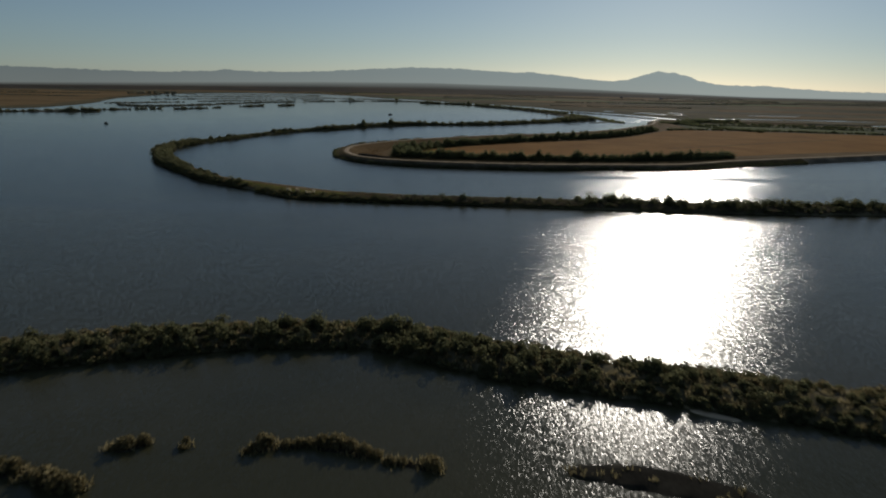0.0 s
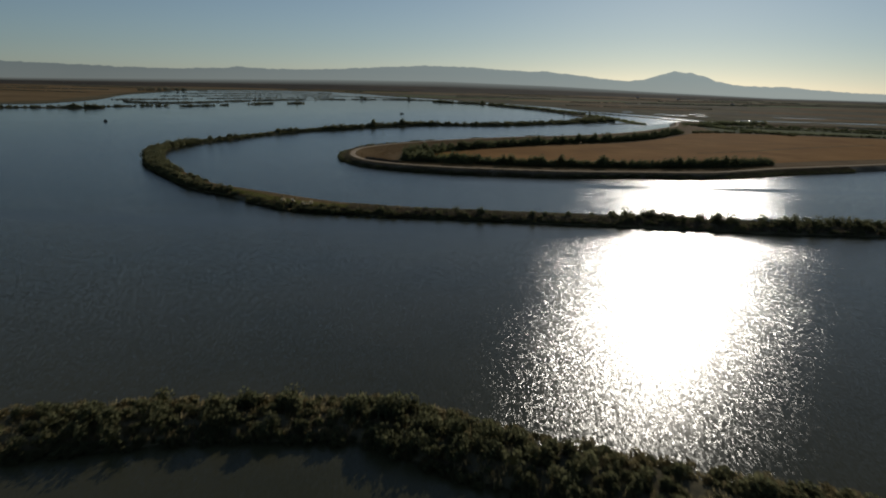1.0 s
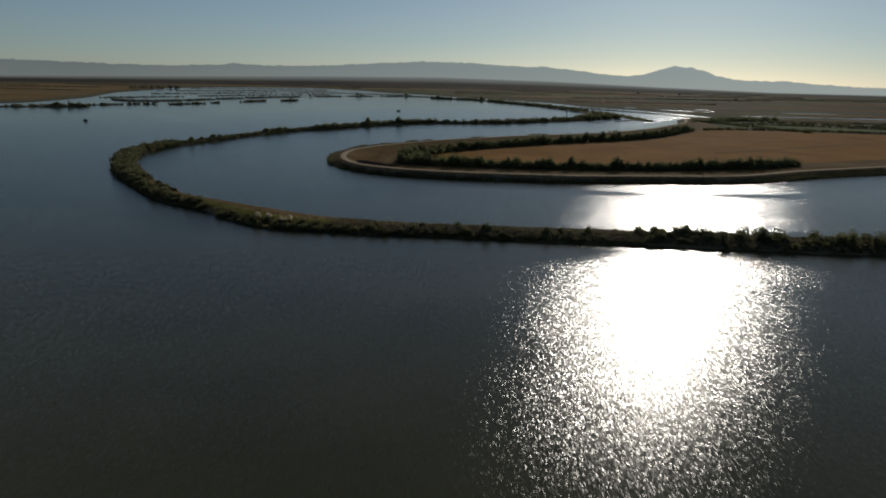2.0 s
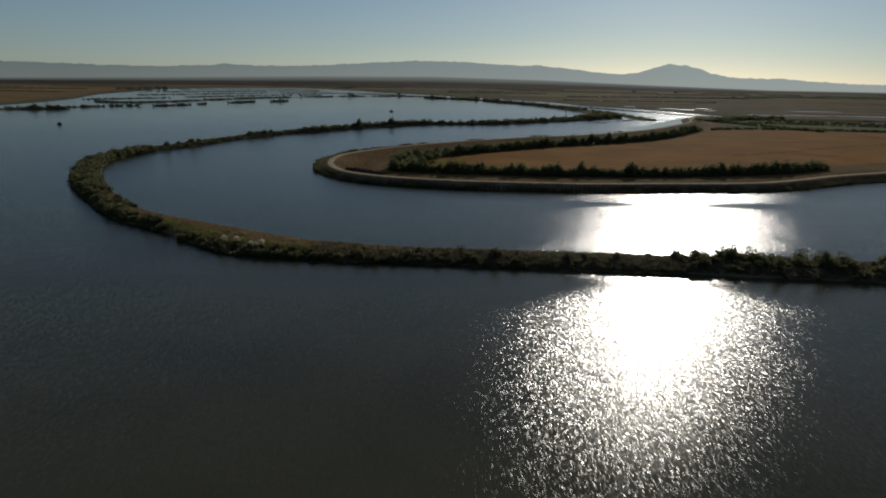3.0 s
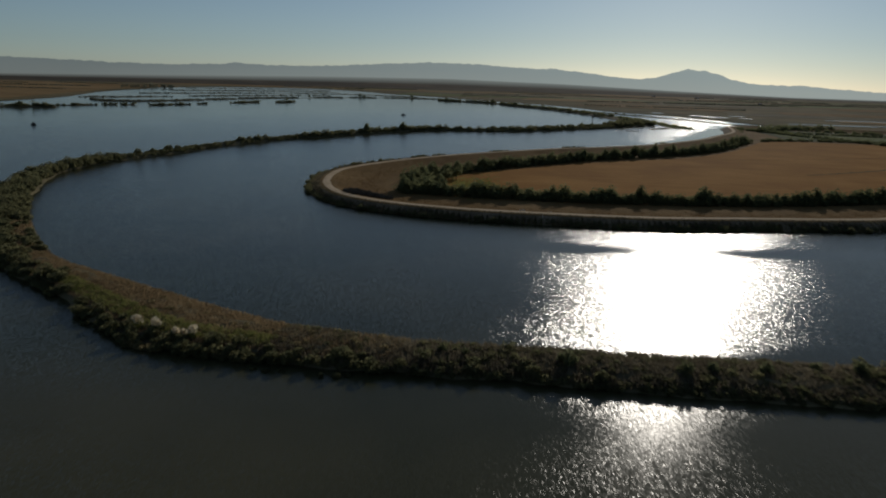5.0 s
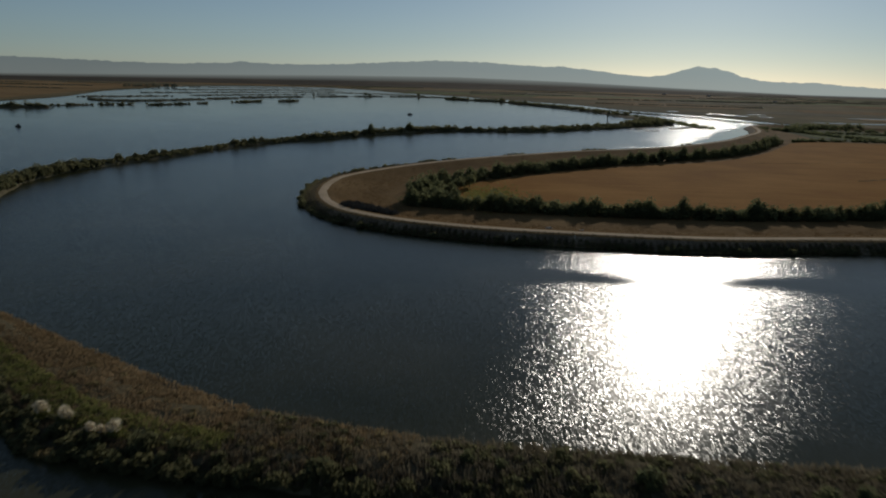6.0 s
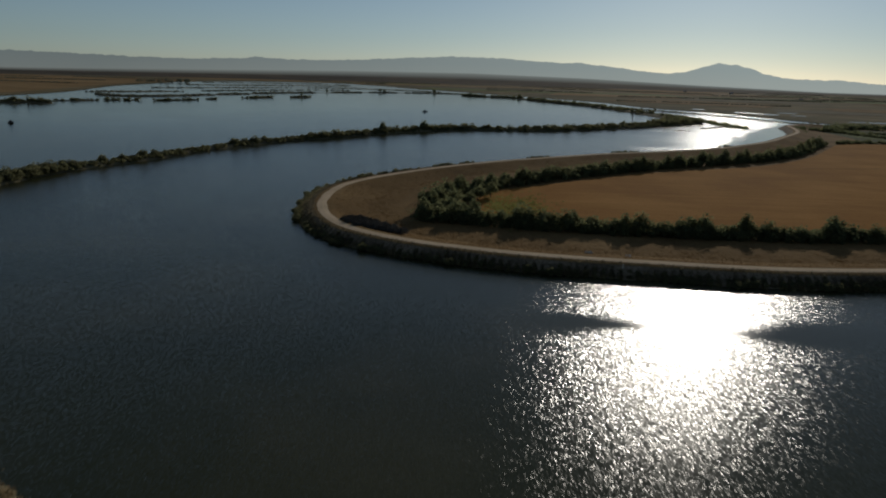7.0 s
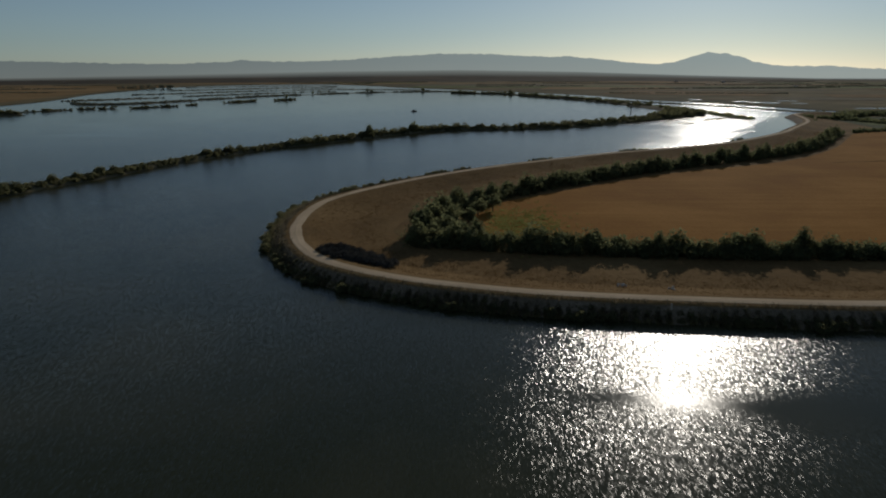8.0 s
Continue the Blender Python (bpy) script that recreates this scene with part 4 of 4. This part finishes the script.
PROTO = [tree_parts(100 + i, 1.0 * h, w, 95) for i, (h, w) in enumerate(((6.0, 5.2), (6.8, 5.0), (5.2, 5.4), (7.4, 4.6), (4.4, 4.6)))]
BELT_FRONT = [(-33, 482), (-24, 479), (-12, 477), (-3, 475), (27, 471), (63, 470.5), (85, 471), (130, 478), (172, 490), (200, 506), (213, 514)]
BELT_BACK = [(-31, 488), (-30, 500), (-27, 515), (-22, 530), (-14, 541), (-3, 557), (21, 582), (49, 609), (80, 634), (115, 659), (156, 690), (196, 738), (225, 785), (245, 815)]
gt = np.random.default_rng(5)
used = set()


def plant(x, y, z, scale, label, group, pick):
    m = pose(x, y, z, 0, 0, gt.uniform(0, 360)) @ Matrix.Diagonal((scale, scale, scale * gt.uniform(0.9, 1.12), 1))
    p = PROTO[pick]
    if pick not in used:
        used.add(pick)
        p.matrix_basis = m
        t = p
    else:
        t = copy_thing(p, m)
        t.matrix_basis = m
    return tagged(t, label, "tree", group)


for line, gap, group, size in ((BELT_FRONT, 3.2, "trees in the front windbreak", 1.02), (BELT_BACK, 3.7, "trees in the back windbreak", 1.14)):
    pts = spline(line, gap)
    for k2, (x, y) in enumerate(pts):
        s = size * gt.uniform(0.72, 1.18)
        plant(x + gt.uniform(-1.2, 1.2), y + gt.uniform(-1.5, 1.5), 0.5, s, "dense dark green tree in a windbreak beside the field", group, int(gt.integers(0, 5)))
for x, y in ((-27, 486), (-24, 494), (-20, 487), (-16, 483), (-23, 503), (-18, 510), (-10, 527), (-15, 520)):
    plant(x, y, 0.5, gt.uniform(0.95, 1.25), "dense dark green tree at the tip of the field", "trees at the field tip", int(gt.integers(0, 5)))
belt = [(x, y, 0.5, r, 3.6) for x, y, r in ((-30, 484, 2.6), (-26, 489, 2.8), (-22, 484, 2.6), (-27, 497, 2.6), (-23, 492, 2.6), (-18, 488, 2.4), (-25, 507, 2.6), (-20, 500, 2.4), (-15, 485, 2.4), (-20, 514, 2.5), (-17, 521, 2.5), (-22, 523, 2.4), (-13, 531, 2.4), (-10, 482, 2.4), (-5, 479, 2.4), (0, 477, 2.4))] + along([(x, y, 3.0) for x, y in BELT_FRONT], 900, -1.1, 1.1, 1.9, 3.4, 0.5, 71) + along([(x, y, 3.4) for x, y in BELT_BACK], 800, -1.1, 1.1, 2.0, 3.8, 0.5, 72)
scrub("undergrowth", [(x, y, 0.4, r, h) for x, y, z, r, h in belt], 110, 0.3, TREE_LEAF, "dark undergrowth beneath the windbreak trees")

# single trees and tall bushes on the curving levee
for x, y, s, pick in ((10, 297, 0.62, 2), (52, 298, 0.5, 4), (59, 297, 0.5, 0), (67, 298, 0.55, 2), (74, 296, 0.68, 1), (81, 294, 0.66, 2), (89, 292, 0.5, 4), (96.5, 291, 0.7, 3), (120, 289, 0.62, 2), (124, 289, 0.5, 4),
                      (150, 290, 0.66, 2), (156, 291, 0.6, 0), (171, 293, 0.66, 1), (178, 293, 0.8, 2), (184, 292, 0.86, 0), (193, 292, 0.8, 1), (-11, 301, 0.46, 4), (-7, 300, 0.42, 4), (43, 296, 0.5, 2), (34, 296, 0.48, 4), (29, 295, 0.5, 0)):
    plant(x, y, 1.2, s, "bushy olive green tree on the levee crest", "trees on the levee", pick)
for x, y, s, pick in ((-89, 798, 1.4, 3), (-61, 834, 1.45, 0), (-92, 794, 0.9, 4)):
    plant(x, y, 0.8, s, "single dark tree on the thin far levee", "trees on the far arm", pick)
for x, y, s, pick in ((99, 1590, 1.5, 2), (60, 1700, 1.5, 0), (140, 1478, 1.3, 2), (-40, 1775, 1.6, 2), (-125, 1898, 1.5, 0), (-240, 1836, 1.6, 1), (-232, 1842, 1.3, 2), (-335, 1725, 1.2, 4), (-318, 1452, 1.0, 3)):
    plant(x, y, 0.8, s, "dark tree on a lagoon bank", "trees round the lagoon", pick)


def plume_grass(x, y, z, s, seed):
    """A pale plume-grass clump: a mound of leaves and a head of plumes."""
    thing = tagged(new("plume_grass"), "tall clump of plume grass with pale cream heads", "grass clump", "plume grass clumps")
    thing.matrix_basis = pose(x, y, z)
    v, f = clump_arrays([(0, 0, 0, 0.9 * s, 1.2 * s)], 240, 0.2)
    new("leaf_mound", tri_mesh("leaf_mound", v, f, GREENBLADE)).parent = thing
    v, f = clump_arrays([(0, 0, 0.7 * s, 0.8 * s, 1.5 * s)], 240, 0.17, 0.6)
    tagged(new("plumes", tri_mesh("plumes", v, f, PLUME)), "pale cream plumes").parent = thing


for i, (x, y, s) in enumerate(((-68, 308.6, 1.35), (-64, 307.0, 1.3), (-59.2, 304.4, 0.95), (-56.2, 304.4, 1.25), (-57.8, 304.4, 0.8))):
    plume_grass(x, y, 1.2, s, i)

for x, y, r, h in ((-67.2, 302.2, 1.2, 1.0), (-65.0, 301.6, 0.9, 0.8), (-62.6, 302.0, 0.8, 0.6), (-42.4, 294.4, 0.8, 0.5), (-40.2, 293.8, 1.1, 0.6), (-37.6, 293.9, 0.8, 0.5), (-30.8, 292.5, 0.7, 0.8), (-28.2, 292.6, 1.1, 0.9), (-26.4, 293.0, 0.8, 0.6), (-80.5, 312.4, 0.9, 0.7)):
    bush(x, y, -0.05, r, h, "small dark rush tuft standing in the shallows", "rush tufts off the levee")

# bushes that stand out along the curving levee and the peninsula's shore
for x, y, r, h in ((-30, 305, 1.6, 1.9), (-36, 309, 1.3, 1.5), (-25, 301, 1.5, 1.7), (-46, 302, 1.8, 1.6), (-52, 301, 1.7, 1.7), (-58, 303, 1.9, 1.8), (-64, 305.5, 1.8, 1.8), (-70, 309, 1.9, 1.8), (-76, 312, 1.8, 1.7), (-40, 297, 1.6, 1.5), (-33, 296, 1.7, 1.5), (-86, 322, 1.8, 1.9), (-93, 329, 2.0, 2.2), (-100, 337, 2.1, 2.3), (-18, 295.5, 1.5, 1.6), (-6, 294.5, 1.6, 1.7), (4, 294, 1.7, 1.9), (15, 292.5, 1.7, 1.9)):
    bush(x, y, 0.9, r, h, "olive bush on the shore of the grassy levee", "bushes on the grassy levee")
for x, y, r, h in ((-75, 489, 1.1, 1.3), (-77, 500, 1.2, 1.4), (-77.5, 515, 1.2, 1.3), (-71, 475, 1.1, 1.2), (-64, 464, 1.2, 1.3), (-52, 449, 1.2, 1.4), (-41, 440.5, 1.1, 1.3), (-27, 434.5, 1.2, 1.4), (-13, 429, 1.2, 1.5), (-2, 425.8, 1.3, 1.6), (9, 424, 1.1, 1.4), (33, 422, 1.2, 1.4), (48, 420.8, 1.2, 1.5), (66, 420.5, 1.3, 1.5), (82, 421.5, 1.2, 1.4)):
    bush(x, y, 0.05, 1.35 * r, 1.3 * h, "olive shore bush at the foot of the stony bank", "bushes on the stony shore")

# ---- far fields, hedges and ponds ----
def land(name, ctrl, z, material, label):
    return tagged(plate(name, [(x, y) for x, y in spline(list(ctrl) + [ctrl[0]], 15)[:-1]], z, material), label, "field", kind="structure")


land("far_field_tan", [(-720, 1300), (-800, 1600), (-900, 2050), (-980, 2600), (-1700, 2800), (-2300, 1900), (-2000, 1250), (-1200, 1130), (-800, 1120)], 0.56, TAN, "distant tan stubble field")
gf = np.random.default_rng(33)
for i in range(26):
    az, r = radians(gf.uniform(-36, 38)), gf.uniform(2100, 3150)
    cx, cy = math.sin(az) * r, 250 + math.cos(az) * r
    if cx < -150 and cy < 2900:
        continue
    lx, ly = gf.uniform(120, 380), gf.uniform(60, 160)
    tilt = gf.uniform(-0.3, 0.3)
    pts = [(cx + a * lx * math.cos(tilt) - c * ly * math.sin(tilt), cy + a * lx * math.sin(tilt) + c * ly * math.cos(tilt)) for a, c in ((-1, -1), (1, -1), (1, 1), (-1, 1))]
    tagged(plate("far_field", pts, 0.56 + 0.01 * i, (TAN, MEADOW, MARSH, DRY_GRASS)[i % 4]), "distant patch of farmland", "field", kind="structure")
for i, (x, y, lx, ly, tilt) in enumerate(((900, 1500, 300, 70, -0.3), (620, 1420, 160, 60, -0.35), (760, 1240, 200, 40, -0.2), (420, 1750, 150, 120, -0.5), (560, 2000, 220, 90, -0.3), (330, 2150, 160, 120, -0.2), (1150, 1900, 260, 110, -0.2))):
    pts = [(x + a * lx * math.cos(tilt) - c * ly * math.sin(tilt), y + a * lx * math.sin(tilt) + c * ly * math.cos(tilt)) for a, c in ((-1, -1), (1, -1), (1, 1), (-1, 1))]
    tagged(plate("far_field", pts, 0.9 + 0.01 * i, (DRY_GRASS, MARSH, TAN)[i % 3]), "distant patch of farmland", "field", kind="structure")
land("pasture", [(300, 850), (312, 930), (330, 1010), (420, 1000), (620, 960), (1100, 880), (1100, 760), (640, 770), (440, 822), (360, 848)], 0.63, DARK_PASTURE, "dark green pasture crossed by hedges")
land("meadow", [(318, 905), (335, 960), (420, 930), (520, 880), (520, 850), (420, 865), (340, 880)], 0.7, MEADOW, "green meadow strip between hedges")

for x, y, lx, ly, tilt in ((376, 1347, 9, 16, -0.25), (391, 1320, 14, 14, -0.35), (449, 1372, 14, 9, -0.4), (430, 1290, 10, 7, -0.4), (620, 1140, 70, 6, -0.15), (390, 1046, 14, 3, -0.3), (330, 1420, 10, 14, -0.2), (545, 1155, 110, 7, -0.05), (610, 1312, 46, 8, -0.1), (368, 1338, 9, 10, -0.2), (396, 1304, 13, 12, -0.2)):
    ring = []
    for t in np.linspace(0, math.tau, 41)[:-1]:
        a, c = math.cos(t), math.sin(t)
        a, c = math.copysign(abs(a) ** 0.5, a) * lx, math.copysign(abs(c) ** 0.5, c) * ly * (1 + 0.3 * wob(x + 9 * a, y, 0.05, 6.0))
        ring.append((x + a * math.cos(tilt) - c * math.sin(tilt), y + a * math.sin(tilt) + c * math.cos(tilt)))
    tagged(plate("pond", ring, 0.98, WATER), "shallow flooded patch shining in the farmland", "pond", kind="structure")

blades("green_grass_tip", [(x, y, 0.6) for x, y in zip(gf.normal(-3, 7, 900), gf.normal(508, 13, 900)) if x > -13], 10, 0.45, 0.5, GREENBLADE, "thin green grass at the tip of the field")
hedges = []
for k3, (ctrl, n, r, h) in enumerate((
        ([(312, 1010, 4), (322, 975, 4), (336, 925, 4), (352, 870, 4), (372, 820, 4)], 190, 2.4, 2.6), ([(372, 1052, 3), (400, 1005, 3), (450, 975, 3), (560, 930, 3), (760, 880, 3)], 300, 2.4, 2.8),
        ([(262, 830, 3), (300, 846, 3), (360, 850, 3), (460, 826, 3), (640, 772, 3)], 300, 2.0, 2.2), ([(330, 962, 3), (420, 938, 3), (540, 885, 3)], 170, 2.0, 2.2), ([(285, 940, 6), (300, 985, 6), (318, 1025, 5)], 40, 2.0, 2.0))):
    hedges += along(ctrl, n, -1, 1, r, h, 0.7, 200 + k3)
scrub("hedges", hedges, 44, 0.6, TREE_LEAF, "dark hedgerows between small fields")
woods = []
for i in range(34):
    az, r = radians(gf.uniform(-38, 40)), 1500 + 1900 * gf.random() ** 0.8
    cx, cy = math.sin(az) * r, 250 + math.cos(az) * r
    if (-920 < cx < 60 and cy < 2850) or (cx < 420 and cy < 1750) or cy < 1250:
        continue
    ll = gf.uniform(60, 260)
    sl = gf.uniform(-0.25, 0.25)
    hh = gf.uniform(1.2, 2.2)
    woods += along([(cx - ll, cy - sl * ll, 6), (cx, cy, 8), (cx + ll, cy + sl * ll, 6)], int(ll * 1.1), -1, 1, hh * 1.3, hh, 0.6, 300 + i, 0.1, 0.01)
grove = along([(322, 968, 5), (345, 1000, 8), (385, 1034, 9), (430, 1040, 7)], 150, -1, 1, 3.4, 5.2, 0.6, 398)
scrub("grove", grove, 60, 0.7, TREE_LEAF, "dark grove beside the channel levee")
woods += along([(-960, 2180, 20), (-905, 2215, 30), (-850, 2260, 20)], 40, -1, 1, 8, 11, 0.6, 399)
scrub("far_woods", woods, 16, 1.7, HAZED_LEAF, "distant lines of dark trees across the plain")


# ---- small things ----
def part(name, bm, material, parent, label=""):
    me = bpy.data.meshes.new(name)
    bm.to_mesh(me)
    bm.free()
    me.materials.append(material)
    ob = new(name, me)
    ob.parent = parent
    return tagged(ob, label)


def block(size, at, bevel=0.03):
    bm = bmesh.new()
    bmesh.ops.create_cube(bm, size=1.0, matrix=Matrix.Translation(at) @ Matrix.Diagonal((*size, 1)))
    bmesh.ops.bevel(bm, geom=bm.edges[:], offset=bevel, segments=2, affect="EDGES")
    return bm


def rod(r, z0, z1, x=0.0, y=0.0, top=None):
    bm = bmesh.new()
    bmesh.ops.create_cone(bm, cap_ends=True, segments=10, radius1=r, radius2=r if top is None else top, depth=z1 - z0, matrix=Matrix.Translation((x, y, (z0 + z1) / 2)))
    return bm


def moored_boat(x, y, rz, length):
    thing = tagged(new("boat"), "small dark cabin boat moored on the lagoon", "boat", "boats on the lagoon")
    thing.matrix_basis = pose(x, y, 0, 0, 0, rz)
    bm = bmesh.new()
    rings = []
    for s in np.linspace(-1, 1, 9):
        w = 1.25 * (1 - max(0, s) ** 2.2) + 0.03
        rings.append([bm.verts.new((s * length / 2, a * w, z + 0.35 * max(0, s) ** 2)) for a, z in ((-1, 0.95), (-0.85, 0.1), (0, -0.3), (0.85, 0.1), (1, 0.95))])
    for p, q in zip(rings, rings[1:]):
        for j in range(4):
            bm.faces.new((p[j], p[j + 1], q[j + 1], q[j]))
        bm.faces.new((p[4], p[0], q[0], q[4]))
    bm.faces.new(rings[0])
    bmesh.ops.recalc_face_normals(bm, faces=bm.faces)
    part("hull", bm, HULL, thing)
    cabin = part("cabin", block((length * 0.34, 1.7, 1.25), (-0.3, 0, 1.5), 0.12), HULL, thing)
    part("roof", block((length * 0.4, 1.9, 0.1), (-0.3, 0, 2.17), 0.04), TIMBER, cabin)
    part("mast", rod(0.05, 2.2, 3.4, -0.2, 0), TIMBER, cabin)


moored_boat(-83.5, 1122, 8, 6.5)
moored_boat(-374, 786, -6, 4.2)

marker = tagged(new("channel_marker"), "tall timber channel marker standing in the lagoon", "marker post")
marker.matrix_basis = pose(160, 1098, 0)
part("post", rod(0.35, -1, 6.5), TIMBER, marker)
part("board", block((2.2, 0.15, 2.0), (0, -0.4, 5.6)), TIMBER, marker)
part("brace", rod(0.18, -1, 3.5, 0.9, 0.3), TIMBER, marker)

for x, y in ((20.4, 425.2),):
    post = tagged(new("marker_post"), "short white marker post beside the gravel track", "marker post", "marker posts")
    post.matrix_basis = pose(x, y, 2.1)
    part("shaft", rod(0.09, -0.5, 1.15), WHITE, post)
    part("cap", rod(0.12, 1.15, 1.25, top=0.04), WHITE, post)

gd = np.random.default_rng(8)
for x, y, s in ((15, 444, 1.0), (25, 441.5, 0.8), (22.8, 439.4, 0.5)):
    heap = tagged(new("debris_heap"), "small heap of pale broken stones on the grass", "debris", "debris heaps")
    heap.matrix_basis = pose(x, y, 0.9)
    for _ in range(9):
        bm = bmesh.new()
        bmesh.ops.create_icosphere(bm, subdivisions=1, radius=0.35 * s * gd.uniform(0.5, 1.2))
        for v in bm.verts:
            v.co *= gd.uniform(0.75, 1.15)
        bmesh.ops.translate(bm, verts=bm.verts, vec=(gd.normal(scale=0.6 * s), gd.normal(scale=0.5 * s), gd.uniform(0.05, 0.5) * s))
        part("stone", bm, WHITE, heap)


def barn(x, y, rz, s):
    thing = tagged(new("barn"), "distant farm shed with a bright sheet roof", "barn", "distant farm sheds")
    thing.matrix_basis = pose(x, y, 0.5, 0, 0, rz)
    walls = part("walls", block((12 * s, 7 * s, 3.2 * s), (0, 0, 1.6 * s), 0.05), TIMBER, thing)
    bm = bmesh.new()
    a = [bm.verts.new((u * 6.3 * s, w * 3.9 * s, z * s)) for u in (-1, 1) for w, z in ((-1, 3.1), (0, 5.0), (1, 3.1))]
    bm.faces.new((a[0], a[3], a[4], a[1]))
    bm.faces.new((a[1], a[4], a[5], a[2]))
    bmesh.ops.solidify(bm, geom=bm.faces[:], thickness=0.12)
    part("roof", bm, ROOF, thing, "bright metal sheet roof")
    part("door", block((2.6 * s, 0.12, 2.4 * s), (0, -3.52 * s, 1.2 * s)), WHITE, walls)


for x, y, rz, s in ((886, 2915, 20, 1.0), (845, 2243, -10, 0.8), (760, 3060, 5, 1.0)):
    barn(x, y, rz, s)

# thick bushes and a tawny reed edge where the shore of the curving levee lies bare
scrub("shore_thicket", [(-57.5 + 0.62 * i + 0.5 * math.sin(2.3 * i), 299.9 - 0.1 * i + 0.9 * math.sin(1.7 * i), 0.15, 1.1 + 0.35 * math.sin(3.1 * i), 1.7 + 0.7 * math.sin(1.3 * i)) for i in range(24)], 240, 0.2, SCRUB, "dense dark bushes hanging over the muddy shore")
scrub("shore_reeds", [(-69.5 + 0.55 * i, 304.4 - 0.3 * i + 0.6 * math.sin(2.9 * i), 0.05, 0.8 + 0.25 * math.sin(1.9 * i), 0.9) for i in range(15)], 130, 0.18, REEDS, "tawny reeds at the edge of the levee shore")
